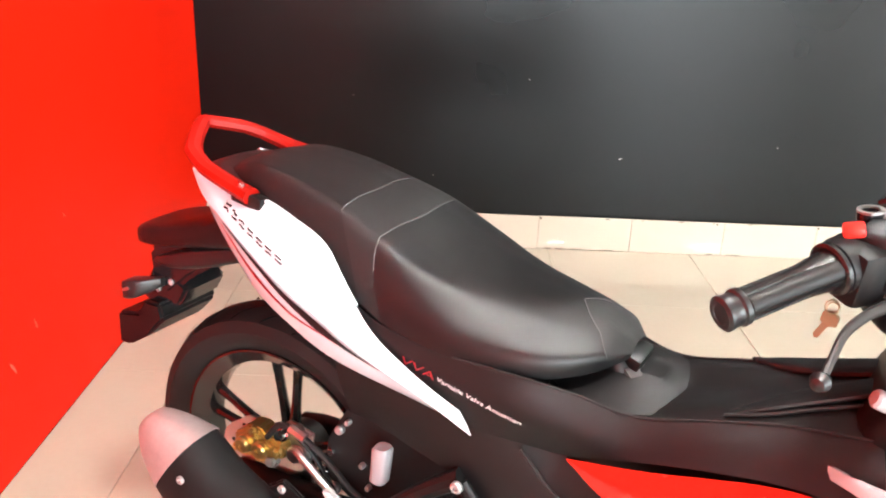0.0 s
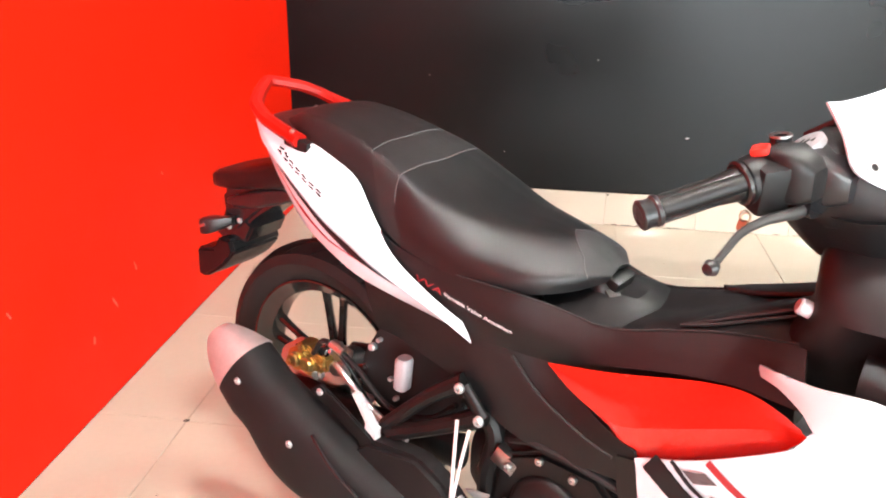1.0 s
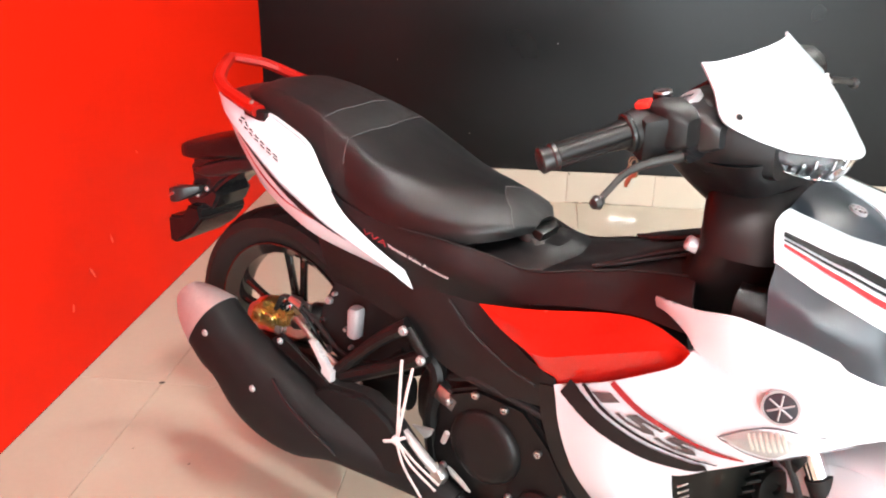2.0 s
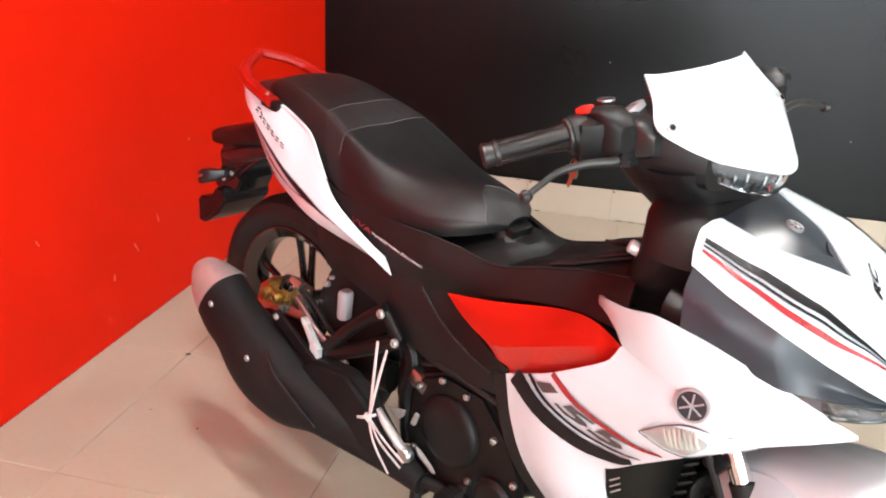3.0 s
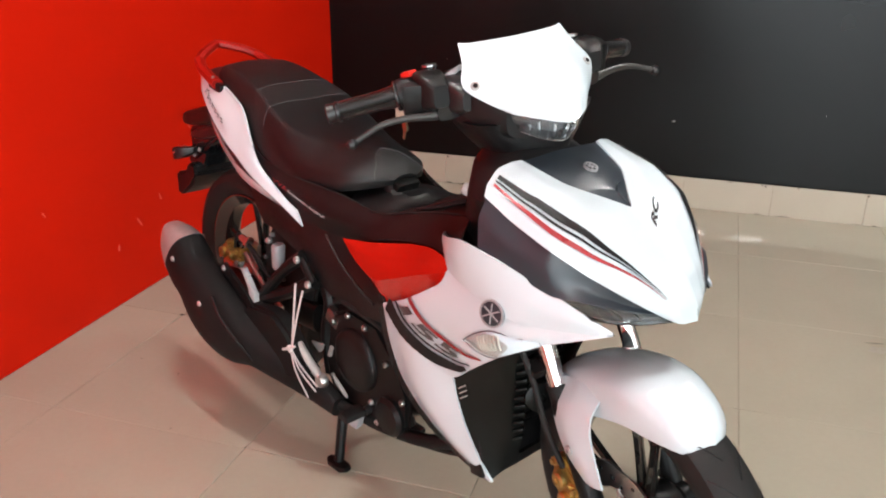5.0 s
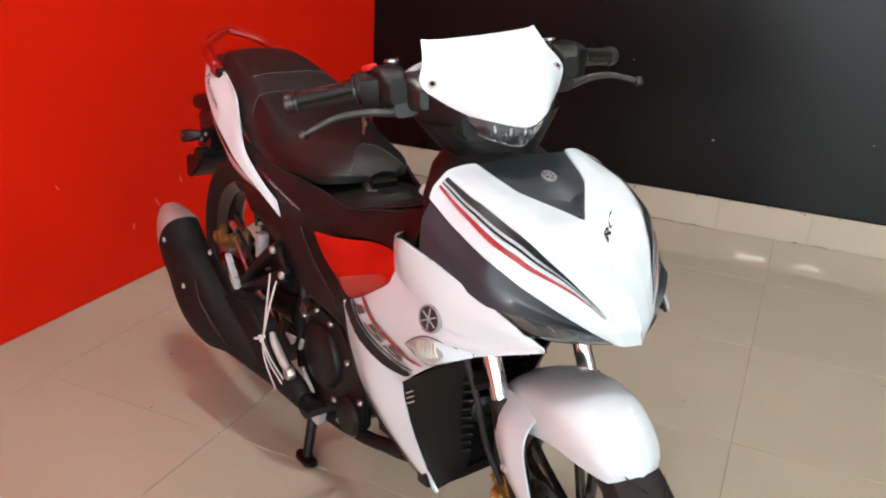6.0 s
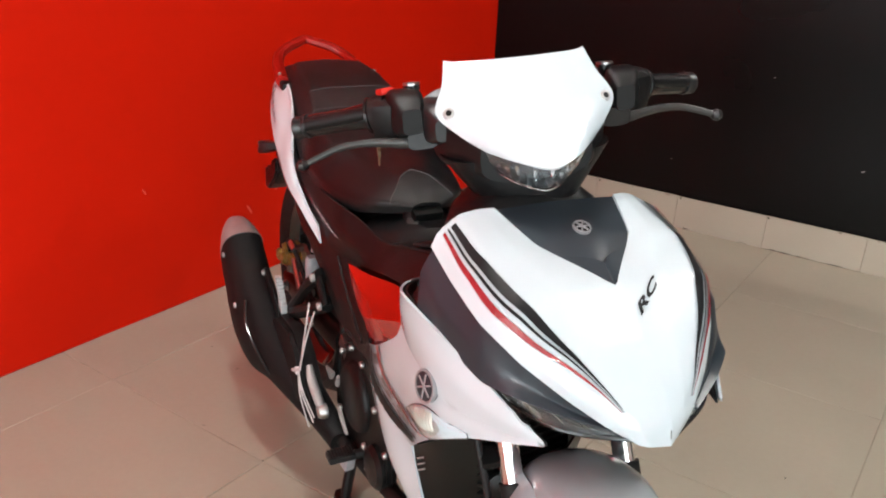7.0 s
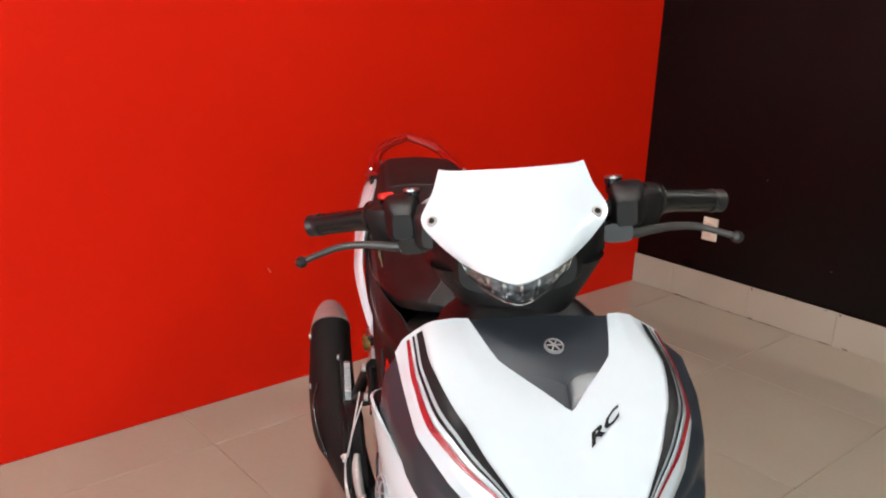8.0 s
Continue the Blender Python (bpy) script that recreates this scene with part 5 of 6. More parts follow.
for s in (-1, 1):
    # slim lamps in the lower edge of the nose
    HL = sheet([
        [(1.194, s * 0.179, 0.733), (1.259, s * 0.154, 0.723), (1.299, s * 0.109, 0.711), (1.329, s * 0.058, 0.698)],
        [(1.205, s * 0.160, 0.708), (1.268, s * 0.137, 0.704), (1.304, s * 0.099, 0.698), (1.333, s * 0.042, 0.688)],
        [(1.215, s * 0.148, 0.694), (1.272, s * 0.124, 0.688), (1.304, s * 0.092, 0.686), (1.333, s * 0.036, 0.683)]], 24, 6)
    lamp = part("headlight", skin(HL * np.array((1, 0.96, 1)) + np.array((-0.004, 0.006, 0)), 0.006, None, (1.1, 0, 0.7)), M_SMOKE, bike, "low slim smoked headlight")
    for j in (4, 8, 12, 16, 20):
        part("reflector_rib", tube((HL * np.array((1, 0.975, 1)) + np.array((-0.002, 0.006, 0)))[1:-1, j], 0.002, 5), M_REFLECT, lamp)
    ln = part("headlight_lens", skin(HL + np.array((0, 0.006, 0)), 0.002, None, (1.1, 0, 0.7)), M_LENS, lamp, "clear lens")
    ln.visible_shadow = False
LIP = [(1.215, -0.147, 0.691), (1.270, -0.124, 0.685), (1.302, -0.092, 0.683), (1.331, -0.036, 0.680)]
part("headlight_trim", tube([(x, y + 0.01, z) for x, y, z in LIP] + [(1.342, 0.01, 0.674)] + [(x, 0.01 - y, z) for x, y, z in LIP[::-1]], 0.0032, 8, 50), M_GLOSS, bike, "gloss black lip below the headlights")
part("nose_underside", loft([((1.02, 0, 0.74), 0.15, 0.06, 0), ((1.12, 0, 0.715), 0.16, 0.055, 0), ((1.22, 0, 0.703), 0.125, 0.022, 0), ((1.31, 0, 0.694), 0.050, 0.008, 0)], 24, 3.0), M_BLACK, bike, "black inner nose")

# black steering neck between nose and handlebar
part("neck_cover", loft([((0.975, 0, 0.70), 0.085, 0.07, 90), ((0.985, 0, 0.755), 0.105, 0.080, 90), ((1.01, 0, 0.82), 0.135, 0.072, 90), ((1.00, 0, 0.872), 0.112, 0.066, 90), ((0.99, 0, 0.90), 0.075, 0.055, 90)], 28, 3.2), M_BLACK, bike, "matt black inner leg shield")
part("ignition_lock", lathe([(0.010, 0), (0.011, 0.004), (0.011, 0.022), (0.008, 0.025)], (0.951, -0.092, 0.809), (-0.75, -0.35, 0.35), 18), M_LABEL, bike, "silvery ignition lock")

# radiator and its black shroud between the leg shields
radiator = part("radiator", box((0.985, 0, 0.40), (0.035, 0.25, 0.30), (0, -8, 0), 0.004), M_BLACK, bike, "black finned radiator behind the leg shields")
for k in range(16):
    part("fin", box((1.006 + 0.0012 * k, 0, 0.275 + 0.0165 * k), (0.010, 0.20, 0.004), (0, -8, 0), 0.001), M_BLACK, radiator)
for s in (-1, 1):
    SH = sheet([
        [(0.977, s * 0.160, 0.473), (1.04, s * 0.150, 0.522), (1.095, s * 0.105, 0.568)],
        [(0.984, s * 0.147, 0.392), (1.03, s * 0.115, 0.412), (1.068, s * 0.058, 0.436)],
        [(1.032, s * 0.110, 0.250), (1.038, s * 0.085, 0.262), (1.046, s * 0.050, 0.280)]], 10, 14)
    part("radiator_shroud", skin(SH, 0.004), M_SHROUD, bike, "black radiator shroud")
    for k in range(10 if s < 0 else 0):
        f = k / 9
        part("louvre", box((1.084 - 0.034 * f, s * (0.092 - 0.032 * f), 0.525 - 0.19 * f), (0.022, 0.012, 0.005), (0, -18, s * -35), 0.001), M_SHROUD, bike)
    for k in range(3):
        part("shroud_slot", box((0.992 + 0.002 * k, s * 0.1535, 0.458 - 0.010 * k), (0.018, 0.003, 0.0022), (0, -35, s * -20), 0.0005), M_BOLT, bike)
part("belly_plate", loft([((0.80, 0, 0.240), 0.07, 0.010, 0), ((0.95, 0, 0.25), 0.08, 0.012, 0), ((1.03, 0, 0.262), 0.09, 0.010, 0)], 14, 4.0), M_BLACK, bike)

# ---- front wheel, fork and fender, all turned with the bar
wheel("front_wheel", FRONT, 0.288, 0.092, 0.219, STEER, "black five-spoke cast wheel")
fd = part("brake_disc", moved(disc_mesh(FRONT, -0.056, 0.125), STEER), M_STEEL, bike, "drilled steel brake disc")
part("disc_hole", moved(holes_mesh(FRONT, -0.056, 0.125), STEER), M_GLOSS, fd)
part("brake_caliper", moved(caliper_mesh((1.225, -0.088, 0.335), 1.3, 60), STEER), M_GOLD, bike, "gold front brake caliper")
for s in (-1, 1):
    part("fork_slider", moved(tube([(1.186, s * 0.085, 0.507), (1.194, s * 0.085, 0.490), (1.285, s * 0.085, 0.305), (1.298, s * 0.085, 0.275)], [0.019, 0.0215, 0.021, 0.018], 16), STEER), M_DARKMETAL, bike, "black fork slider")
    part("axle_lug", moved(lathe([(0.020, -0.014), (0.024, -0.010), (0.024, 0.010), (0.020, 0.014)], (1.318, s * 0.085, 0.288), (0, 1, 0), 22), STEER), M_DARKMETAL, bike)
    part("fork_tube", moved(tube([(1.020, s * 0.085, 0.846), (1.190, s * 0.085, 0.498)], 0.0165, 16), STEER), M_CHROME, bike, "chrome fork tube")
    part("fork_seal", moved(tube([(1.179, s * 0.085, 0.521), (1.189, s * 0.085, 0.502)], 0.0205, 16), STEER), M_RUBBER, bike)
part("brake_hose", moved(tube([(1.085, -0.112, 0.690), (1.120, -0.125, 0.610), (1.165, -0.122, 0.520), (1.190, -0.118, 0.440), (1.215, -0.104, 0.372)], 0.0058, 8, 30), STEER), M_RUBBER, bike, "black front brake hose")
part("hose_clamp", moved(box((1.150, -0.112, 0.548), (0.030, 0.026, 0.020), (0, 25, 0), 0.004), STEER), M_DARKMETAL, bike)
part("horn", lathe([(0.010, -0.012), (0.027, -0.010), (0.030, -0.002), (0.029, 0.006), (0.018, 0.010), (0.010, 0.010), (0.008, 0.005)], (1.095, -0.055, 0.445), (0.85, -0.5, 0.1), 28), M_SHROUD, bike, "round black horn")


def fender_grid(s):
    rows = []
    for a, r, w, d in ((60.0, 0.288, 0.012, 0.002), (60.9, 0.296, 0.030, 0.008), (64, 0.305, 0.047, 0.018), (69, 0.312, 0.058, 0.032), (76, 0.316, 0.066, 0.046), (84, 0.318, 0.071, 0.055), (95, 0.312, 0.074, 0.062), (112, 0.304, 0.074, 0.064), (128, 0.302, 0.068, 0.054), (142, 0.301, 0.058, 0.036)):
        ca, sa = math.cos(radians(a)), math.sin(radians(a))

        def pt(rr, y):
            return (FRONT[0] + rr * ca, s * y, FRONT[2] + rr * sa)
        rows.append([pt(r, 0), pt(r - 0.005, -w * 0.5), pt(r - 0.020, -w * 0.88), pt(r - 0.022 - d * 0.6, -w), pt(r - 0.022 - d, -w * 1.0)])
    return sheet([list(x) for x in zip(*rows)], 30, 14)


FEND = np.concatenate([fender_grid(1)[::-1], fender_grid(-1)[1:]], axis=0)
bm = skin(FEND, 0.004, None, FRONT)
fender = part("front_fender", moved(bm, STEER), M_WHITE, bike, "glossy white front fender", sharp=50)
for s in (-1, 1):
    BL = sheet([
        [(1.171, s * 0.070, 0.532), (1.178, s * 0.096, 0.502), (1.200, s * 0.107, 0.462), (1.232, s * 0.109, 0.420), (1.284, s * 0.108, 0.390)],
        [(1.224, s * 0.071, 0.548), (1.230, s * 0.100, 0.518), (1.245, s * 0.113, 0.480), (1.272, s * 0.114, 0.436), (1.306, s * 0.110, 0.396)],
        [(1.280, s * 0.069, 0.545), (1.285, s * 0.094, 0.522), (1.291, s * 0.104, 0.495), (1.307, s * 0.107, 0.452), (1.328, s * 0.108, 0.404)]], 28, 12)
    part("fender_stay", moved(skin(BL, 0.004, None, (1.24, 0, 0.45)), STEER), M_WHITE, fender, "white blade beside the fork")
    part("bolt", moved(screw((1.249, s * 0.113, 0.438), (0, s, 0), 0.009, 0.006), STEER), M_BOLT, fender)

# ---- handlebar
bar = part("handlebar", moved(tube([(0.880, -0.30, 0.995), (0.945, -0.17, 1.018), (0.965, -0.08, 1.0), (0.965, 0.08, 1.0), (0.945, 0.17, 1.018), (0.880, 0.30, 0.995)], 0.011, 12, 40), STEER), M_BLACK, bike, "black handlebar")
for s in (-1, 1):
    a, b = np.array((0.914, s * 0.212, 1.007)), np.array((0.860, s * 0.326, 0.986))
    d = (b - a) / np.linalg.norm(b - a)
    g = part("grip", moved(tube([a, a + d * 0.004, a + d * 0.02, a + d * 0.102], [0.0200, 0.0160, 0.0160, 0.0160], 20, 30), STEER), M_GRIP, bar, "ribbed black rubber grip")
    part("bar_end", moved(lathe([(0.0160, -0.006), (0.0182, -0.005), (0.0182, 0.000), (0.0162, 0.002), (0.0164, 0.010), (0.0174, 0.012), (0.0174, 0.016), (0.0140, 0.0185), (0.0095, 0.0185), (0.0090, 0.0175), (0.0, 0.0175)], a + d * 0.101, d, 24), STEER), M_SATIN, bar, "black bar end")
    for k in range(10):
        a1 = k * math.pi / 5
        e1 = np.cross(d, (0, 0, 1.0))
        e1 /= np.linalg.norm(e1)
        e2 = np.cross(d, e1)
        o = (e1 * math.cos(a1) + e2 * math.sin(a1)) * 0.0154
        part("grip_rib", moved(tube([a + d * 0.012 + o, a + d * 0.098 + o], 0.0014, 6), STEER), M_GRIP, g)
    part("grip_flange", moved(lathe([(0.0230, -0.004), (0.0262, -0.002), (0.0262, 0.002), (0.0235, 0.004)], a - d * 0.004, d, 22), STEER), M_GRIP, g)
    sw = part("switch_housing", moved(loft([((0.918, s * 0.172, 1.014), 0.010, 0.018, 0), ((0.928, s * 0.168, 1.016), 0.020, 0.029, 0), ((0.950, s * 0.162, 1.015), 0.026, 0.032, 0), ((0.970, s * 0.160, 1.011), 0.022, 0.026, 0), ((0.980, s * 0.158, 1.008), 0.014, 0.018, 0)], 28, 5.0), STEER), M_BLACK, bar, "black switch housing")
    part("switch_ring", moved(lathe([(0.020, -0.014), (0.026, -0.012), (0.0275, 0), (0.026, 0.010), (0.018, 0.012)], a - d * 0.018, d, 36), STEER), M_BLACK, sw)
    part("switch_box", moved(box(a - d * 0.031 + np.array((0.004, 0, -0.008)), (0.050, 0.042, 0.060), (0, 8, s * 25), 0.010), STEER), M_BLACK, sw)
    lever = [(0.970, s * 0.125, 0.986), (0.968, s * 0.165, 0.976), (0.963, s * 0.195, 0.978), (0.957, s * 0.222, 0.979), (0.953, s * 0.258, 0.976), (0.956, s * 0.290, 0.967), (0.958, s * 0.310, 0.960)]
    lv = part("brake_lever" if s < 0 else "clutch_lever", moved(tube(lever, [0.010, 0.009, 0.007, 0.006, 0.0055, 0.005, 0.0048], 10, 34, flat=0.8), STEER), M_LEVER, bar, "slim grey metal hand lever with ball end")
    part("ball", moved(lathe([(0.001, -0.0095), (0.0065, -0.007), (0.0095, 0), (0.0065, 0.007), (0.001, 0.0095)], (0.958, s * 0.316, 0.958), (0, 1, 0), 16), STEER), M_SATIN, lv)
    part("lever_bracket", moved(loft([((0.945, s * 0.140, 0.984), 0.024, 0.018, 0), ((0.978, s * 0.145, 0.980), 0.022, 0.014, 0)], 14, 3.5), STEER), M_GLOSS, lv)
    part("mirror_socket", moved(lathe([(0.011, 0), (0.011, 0.012), (0.0125, 0.014), (0.0125, 0.022), (0.008, 0.022), (0.007, 0.014)], (0.924, s * 0.147, 1.026), (-0.1, 0, 1), 18), STEER), M_GLOSS, bar, "empty black mirror socket")
    part("socket_rim", moved(lathe([(0.0125, -0.001), (0.0125, 0.0015), (0.0085, 0.0015), (0.0085, -0.001)], (0.9218, s * 0.147, 1.0485), (-0.1, 0, 1), 18, closed=True), STEER), M_STEEL, bar)
part("stop_switch", moved(box((0.922, -0.186, 1.042), (0.020, 0.022, 0.010), (0, -14, 22), 0.004), STEER), M_REDSWITCH, bar, "red engine stop switch")
part("start_button", moved(lathe([(0.009, 0), (0.009, 0.006), (0.006, 0.008)], (0.915, -0.165, 1.012), (-1, 0, 0.1), 14), STEER), M_MILK, bar)
part("brake_reservoir", moved(loft([((0.908, -0.108, 0.992), 0.022, 0.014, 0), ((0.922, -0.108, 0.998), 0.036, 0.028, 0), ((0.955, -0.108, 1.003), 0.040, 0.032, 0), ((0.985, -0.108, 1.000), 0.034, 0.026, 0), ((1.0, -0.108, 0.996), 0.022, 0.016, 0)], 24, 5.0), STEER), M_SATIN, bar, "rounded black brake fluid reservoir")
label_face = part("reservoir_label", moved(lathe([(0.0225, -0.008), (0.0225, 0.0), (0.021, 0.001), (0.0, 0.0012)], (0.934, -0.114, 1.0330), (-0.45, -0.32, 0.83), 28), STEER), M_EMBLEM, bar, "silver lid label")
for k in range(3):
    part("label_bar", moved(box((0.929 + 0.007 * k, -0.112, 1.0340 + 0.0032 * k), (0.0026, 0.022 - 0.004 * k, 0.0014), (0, -25, 8), 0.0003), STEER), M_LEVER, label_face)
part("bar_cover", moved(loft([((0.905, 0, 0.985), 0.075, 0.03, 0), ((0.93, 0, 0.990), 0.125, 0.052, 0), ((0.97, 0, 0.985), 0.130, 0.062, 0), ((1.01, 0, 0.975), 0.112, 0.055, 0), ((1.05, 0, 0.962), 0.080, 0.036, 0)], 24, 3.4), STEER), M_BLACK, bar, "matt black handlebar cover")
part("bar_cover_lower", moved(loft(blend([((0.985, 0, 0.858), 0.040, 0.046, 90), ((0.982, 0, 0.866), 0.054, 0.058, 90), ((0.974, 0, 0.890), 0.074, 0.070, 90), ((0.966, 0, 0.925), 0.101, 0.082, 90), ((0.964, 0, 0.958), 0.124, 0.085, 90)], 12), 28, 3.6), STEER), M_BLACK, bar)
part("meter", moved(box((0.925, 0, 1.035), (0.05, 0.13, 0.012), (0, -35, 0), 0.005), STEER), M_GLOSS, bar, "dark instrument glass")
# key and ring that hang at the switch housing
ring = thing("key_ring", "small dull brass key on a ring under the switch housing", "key", BIKE @ STEER @ pose(0.922, -0.203, 0.975))
for k, r in enumerate((0.0065, 0.0055)):
    part("ring", tube([(r * math.cos(a), 0.003 * k + 0.002 * math.sin(a), -0.008 - 0.003 * k + r * math.sin(a)) for a in np.linspace(0, 2 * math.pi, 25)], 0.0009, 6), M_GOLD2, ring)
part("key_head", plate([(-0.007, -0.014), (0.003, -0.012), (0.009, -0.018), (0.007, -0.028), (-0.002, -0.030), (-0.009, -0.025)], -0.002, 0.002, 0.0006), M_GOLD2, ring, "flat brass key head")
part("key_blade", plate([(-0.006, -0.026), (0.000, -0.029), (-0.008, -0.046), (-0.012, -0.046), (-0.013, -0.042)], -0.0012, 0.0012, 0.0004), M_GOLD2, ring, "brass key blade")

SH = sheet([
    [(0.948, -0.103, 1.082), (0.956, -0.090, 1.0805), (0.967, -0.045, 1.081), (0.970, 0, 1.081), (0.967, 0.045, 1.081), (0.956, 0.090, 1.0805), (0.948, 0.103, 1.082)],
    [(0.976, -0.113, 1.053), (1.014, -0.056, 1.045), (1.028, 0, 1.043), (1.014, 0.056, 1.045), (0.976, 0.113, 1.053)],
    [(1.002, -0.129, 1.022), (1.048, -0.066, 1.016), (1.064, 0, 1.013), (1.048, 0.066, 1.016), (1.002, 0.129, 1.022)],
    [(1.034, -0.106, 0.998), (1.078, -0.056, 0.991), (1.096, 0, 0.989), (1.078, 0.056, 0.991), (1.034, 0.106, 0.998)],
    [(1.066, -0.074, 0.978), (1.104, -0.040, 0.971), (1.126, 0, 0.966), (1.104, 0.040, 0.971), (1.066, 0.074, 0.978)]], 26, 20)
visor = part("front_visor", moved(skin(SH, 0.004, None, (0.9, 0, 0.95)), STEER), M_WHITE, bike, "plain glossy white front visor")
for s in (-1, 1):
    part("screw", moved(screw((1.012, s * 0.112, 1.022), (0.75, s * 0.25, 0.6), 0.0078, 0.004), STEER), M_BOLT, visor)
    part("screw_socket", moved(lathe([(0.0042, 0.0028), (0.0042, 0.0046), (0.0, 0.0046)], (1.012, s * 0.112, 1.022), (0.75, s * 0.25, 0.6), 12), STEER), M_GLOSS, visor)
UH = sheet([
    [(1.060, -0.074, 0.976), (1.098, -0.040, 0.969), (1.118, 0, 0.964), (1.098, 0.040, 0.969), (1.060, 0.074, 0.976)],
    [(1.060, -0.068, 0.960), (1.094, -0.037, 0.951), (1.112, 0, 0.945), (1.094, 0.037, 0.951), (1.060, 0.068, 0.960)],
    [(1.052, -0.058, 0.944), (1.080, -0.032, 0.932), (1.098, 0, 0.925), (1.080, 0.032, 0.932), (1.052, 0.058, 0.944)]], 24, 8)
ul = part("position_light", moved(skin(UH - np.array((0.014, 0, 0)), 0.004, None, (0.95, 0, 0.95)), STEER), M_SMOKE, bike, "dark reflector bowl of the position light")
for j in (2, 4, 6, 8, 9, 11, 12, 14, 15, 17, 19, 21):
    part("reflector_rib", moved(tube((UH - np.array((0.009, 0, 0)))[1 + j % 3:-1 - j % 2, j], 0.0022 + 0.0006 * (j % 3), 5), STEER), M_CHROME, ul)
part("reflector_edge", moved(tube((UH - np.array((0.004, 0, 0)))[-1, 1:-1], 0.0018, 6), STEER), M_CHROME, ul)
ln = part("lens", moved(skin(UH, 0.002, None, (0.95, 0, 0.95)), STEER), M_LENS, ul, "clear lens")
ln.visible_shadow = False

# ---------------------------------------------------------------- floor and skirting tiles
floor = new("floor", mesh_of(box((ROOM_X / 2, ROOM_Y / 2, -0.062), (ROOM_X, -ROOM_Y, 0.118), bevel=0), "floor", M_GROUT, False))
tagged(floor, "floor of polished cream tiles with thin dark joints", "floor", kind="structure")
TILE, JOINT = 0.6, 0.0017


def tile_mesh(w, d):
    b = bmesh.new()
    e = 0.0012
    low = [b.verts.new((x, y, -0.012)) for x, y in ((0, 0), (w, 0), (w, d), (0, d))]
    mid = [b.verts.new((x, y, -e)) for x, y in ((0, 0), (w, 0), (w, d), (0, d))]
    top = [b.verts.new((x, y, 0)) for x, y in ((e, e), (w - e, e), (w - e, d - e), (e, d - e))]
    b.faces.new(top)
    for k in range(4):
        b.faces.new((low[k], low[(k + 1) % 4], mid[(k + 1) % 4], mid[k]))
        b.faces.new((mid[k], mid[(k + 1) % 4], top[(k + 1) % 4], top[k]))
    return mesh_of(b, "tile", M_TILE, False)


tile_data = {}


def cuts(start, lo, hi):
    k = math.floor((lo - start) / TILE)
    out = []
    while start + k * TILE < hi:
        a, b = max(lo, start + k * TILE), min(hi, start + (k + 1) * TILE)
        if b - a > 0.01:
            out.append((round(a, 4), round(b, 4)))
        k += 1
    return out


for xa, xb in cuts(0.249, 0.0, ROOM_X):
    for ya, yb in cuts(-1.751, ROOM_Y, -0.009):
        w, d = round(xb - xa - JOINT, 4), round(yb - ya - JOINT, 4)
        if (w, d) not in tile_data:
            tile_data[w, d] = tile_mesh(w, d)
        t = new("tile", tile_data[w, d])
        t.parent = floor
        t.location = (xa + JOINT / 2, ya + JOINT / 2, random.uniform(-0.0004, 0.0004))

skirting = new("baseboard", mesh_of(box((ROOM_X / 2, 0.008, 0.07), (ROOM_X, 0.012, 0.14), bevel=0), "baseboard", M_GROUT, False))
tagged(skirting, "low skirting of glossy cream tiles with chipped dark joints", "skirting", kind="structure")
x = 0.242 - 0.4 * 1
while x < ROOM_X - 0.05:
    a, b = max(x, 0.002), min(x + 0.39, ROOM_X)
    w = b - a - 0.0016
    bm = box((w / 2, -0.004, 0.0725), (w, 0.009, 0.145), bevel=0.0012)
    t = new("tile", mesh_of(bm, "tile", M_SKIRT, False))
    t.parent = skirting
    t.location = (a + 0.0008, random.uniform(-0.0008, 0.0005), random.uniform(-0.001, 0.0015))
    x += 0.39


# ---------------------------------------------------------------- wear on walls and floor
def mark(name, owner, centre, size, axis, mat, turn=0.0):
    """A thin worn or dirty spot with an uneven outline, lying on a wall or the floor."""
    bm = bmesh.new()
    n = 14
    ring = []
    for k in range(n):
        a = k * 2 * math.pi / n
        r = random.uniform(0.6, 1.0)
        u, v = size[0] / 2 * r * math.cos(a), size[1] / 2 * r * math.sin(a)
        c, s = math.cos(turn), math.sin(turn)
        u, v = u * c - v * s, u * s + v * c
        d = {"x": (0, u, v), "y": (u, 0, v), "z": (u, v, 0)}[axis]
        ring.append(bm.verts.new(Vector(centre) + Vector(d)))
    bm.faces.new(ring)
    ob = new(name, mesh_of(bm, name, mat, False))
    ob.parent = owner
    return ob


M_CHIP = material("chipped_plaster", (0.42, 0.40, 0.38), 0.8)
M_SCUFF = material("pale_scuff", (0.78, 0.10, 0.06), 0.6)
M_SOIL = material("dark_soiling", (0.035, 0.028, 0.022), 0.8)
black_wall, red_wall = bpy.data.objects["wall_north"], bpy.data.objects["wall_west"]
mark("chip", black_wall, (1.715, 0.0105, 0.399), (0.020, 0.007), "y", M_CHIP, 0.3)
for x, z in ((0.62, 0.62), (2.35, 0.47), (2.72, 0.82), (1.32, 0.71), (0.95, 0.30)):
    mark("chip", black_wall, (x, 0.0105, z), (random.uniform(0.005, 0.011), 0.004), "y", M_CHIP, random.uniform(-1, 1))
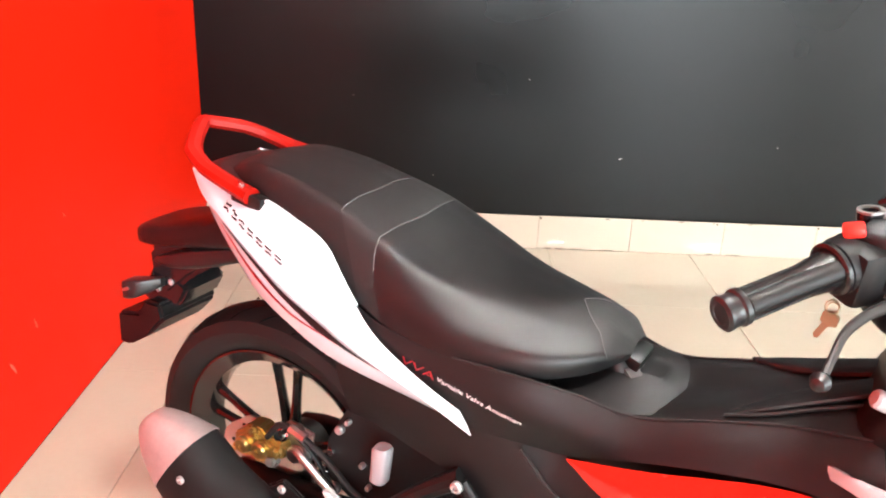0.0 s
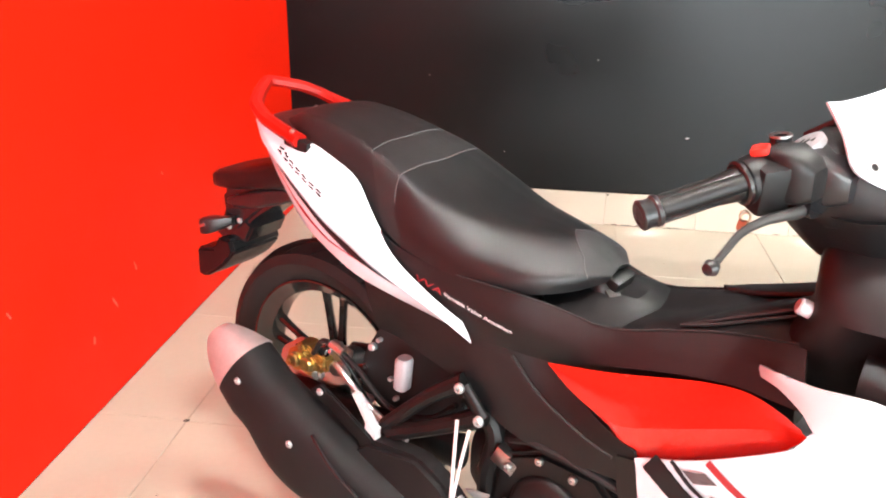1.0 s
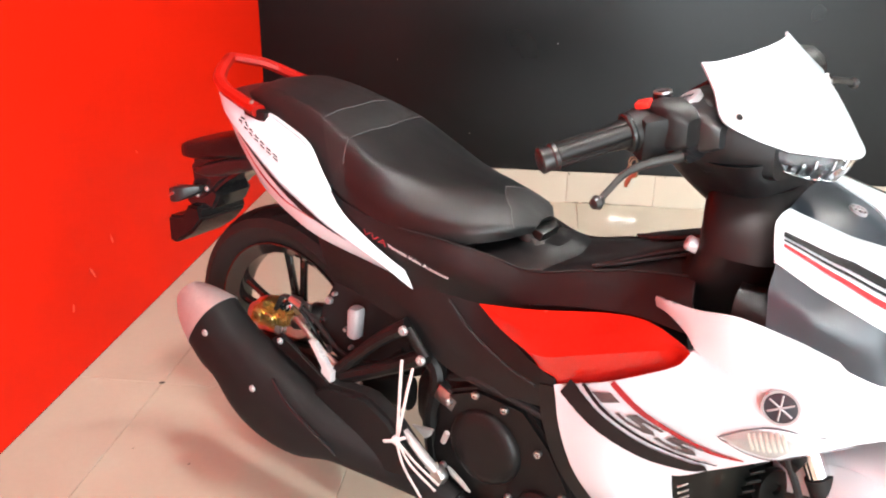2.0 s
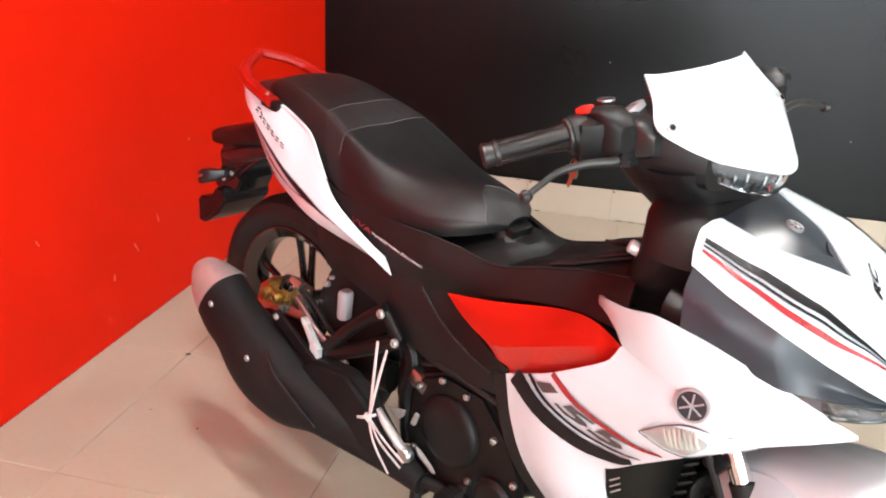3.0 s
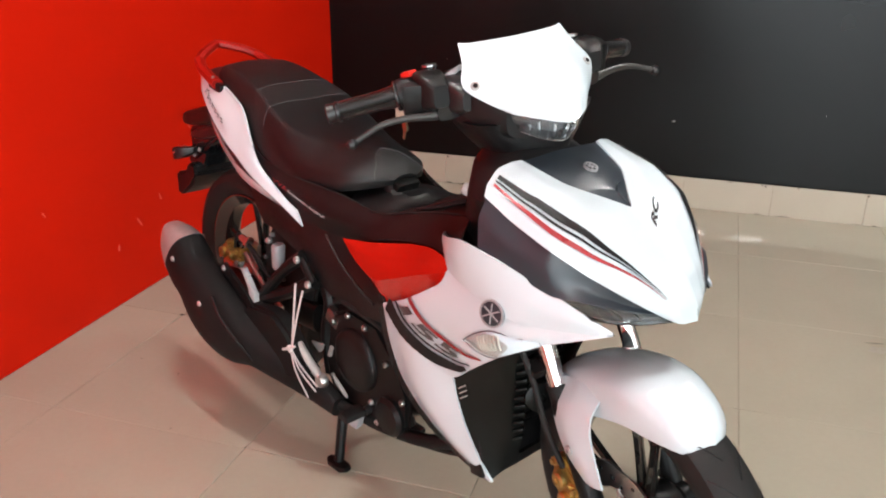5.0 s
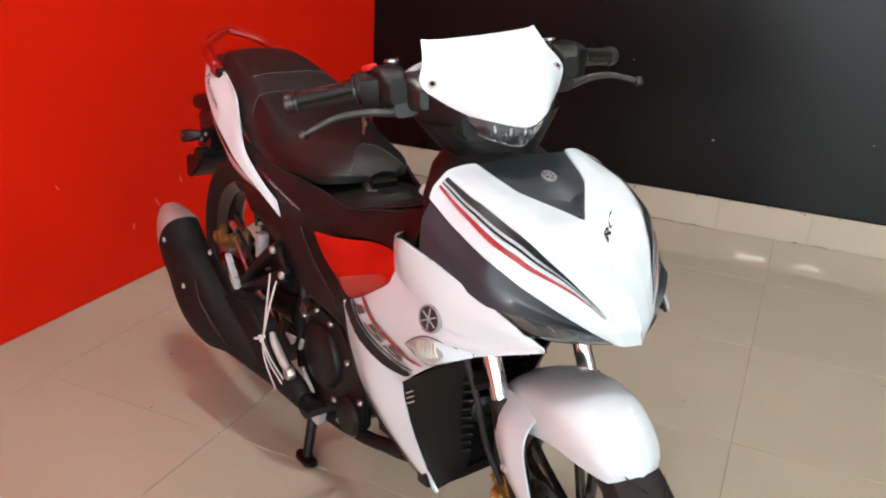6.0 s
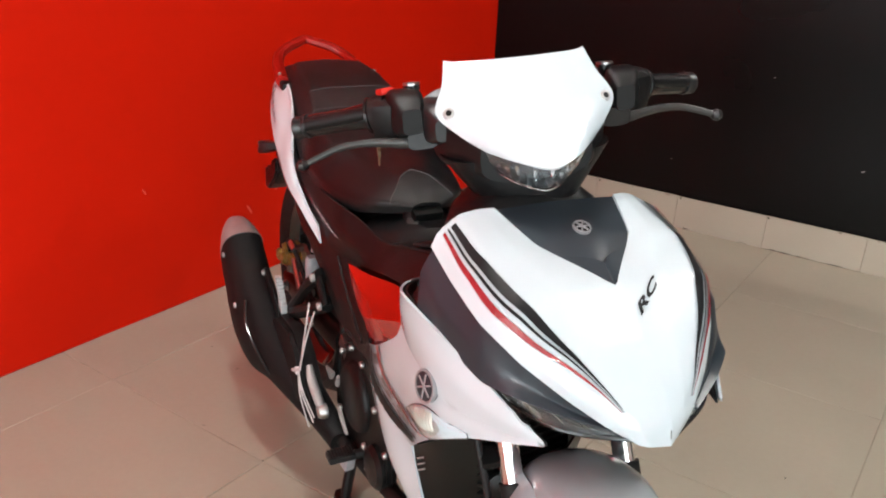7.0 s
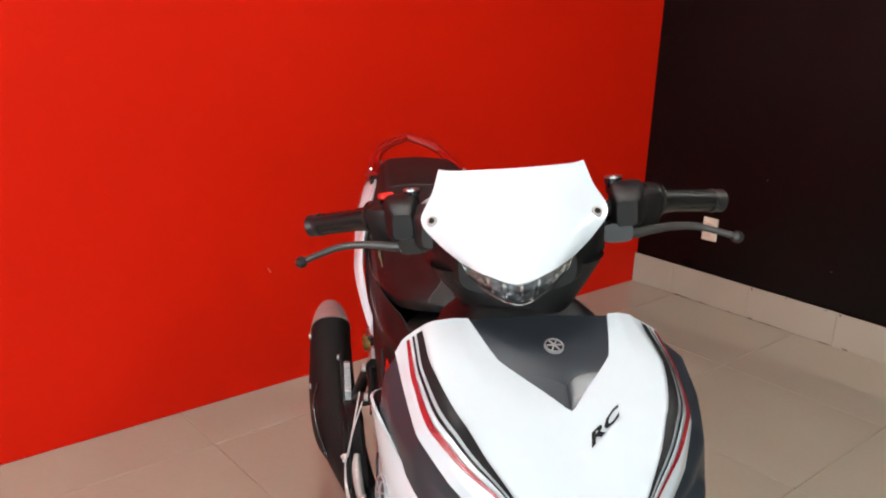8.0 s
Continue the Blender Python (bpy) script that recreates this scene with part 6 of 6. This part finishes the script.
for y, z, w, h, t in ((-1.598, 0.255, 0.012, 0.05, 0.5), (-1.47, 0.31, 0.010, 0.045, 0.3), (-1.72, 0.20, 0.012, 0.03, -0.2), (-2.02, 0.42, 0.008, 0.03, 0.5), (-1.25, 0.52, 0.008, 0.025, 0.7)):
    mark("scuff", red_wall, (0.002, y, z), (w, h), "x", M_SCUFF, t)
for x in (0.245, 0.632, 1.03, 1.41, 2.15, 2.58):
    mark("chip", skirting, (x + random.uniform(-0.005, 0.005), -0.0105, 0.138), (random.uniform(0.006, 0.012), 0.012), "y", M_SOIL)
    mark("chip", skirting, (x + random.uniform(-0.04, 0.04), -0.0105, 0.004), (random.uniform(0.02, 0.05), 0.005), "y", M_SOIL)
mark("spot", floor, (0.249, -1.751, 0.0012), (0.024, 0.016), "z", M_SOIL, 0.3)
for x, y in ((0.47, -2.092), (0.849, -2.351), (1.449, -1.151), (0.92, -2.62), (1.9, -1.6)):
    mark("spot", floor, (x, y, 0.0012), (0.009, 0.005), "z", M_SOIL, random.uniform(0, 3))
# broken dark joint under and over the skirting, and a worn patch on the floor
rnd = random.Random(11)
for x in np.arange(0.3, 3.4, 0.13):
    if rnd.random() < 0.6:
        mark("joint_soil", skirting, (x + rnd.uniform(-0.04, 0.04), -0.0104, 0.0035), (rnd.uniform(0.03, 0.10), rnd.uniform(0.002, 0.004)), "y", M_SOIL)
    if rnd.random() < 0.5:
        mark("edge_chip", skirting, (x + rnd.uniform(-0.05, 0.05), -0.0104, 0.1425), (rnd.uniform(0.012, 0.05), rnd.uniform(0.003, 0.006)), "y", M_SOIL)
mark("scratch", floor, (2.462, -1.208, 0.0013), (0.075, 0.006), "z", M_SOIL, 0.12)
M_WORN = material("worn_tile", (0.30, 0.27, 0.215), 0.35, vary=0.2, scale=30)
mark("worn_patch", floor, (2.470, -1.255, 0.0010), (0.085, 0.060), "z", M_WORN, 0.3)
for x, y in ((0.62, -2.34), (0.31, -2.05), (1.05, -2.78), (2.05, -0.55), (1.62, -0.42), (2.7, -0.9), (0.8, -3.0), (0.45, -1.5)):
    mark("spot", floor, (x, y, 0.0011), (rnd.uniform(0.004, 0.010), rnd.uniform(0.003, 0.006)), "z", M_SOIL, rnd.uniform(0, 3))
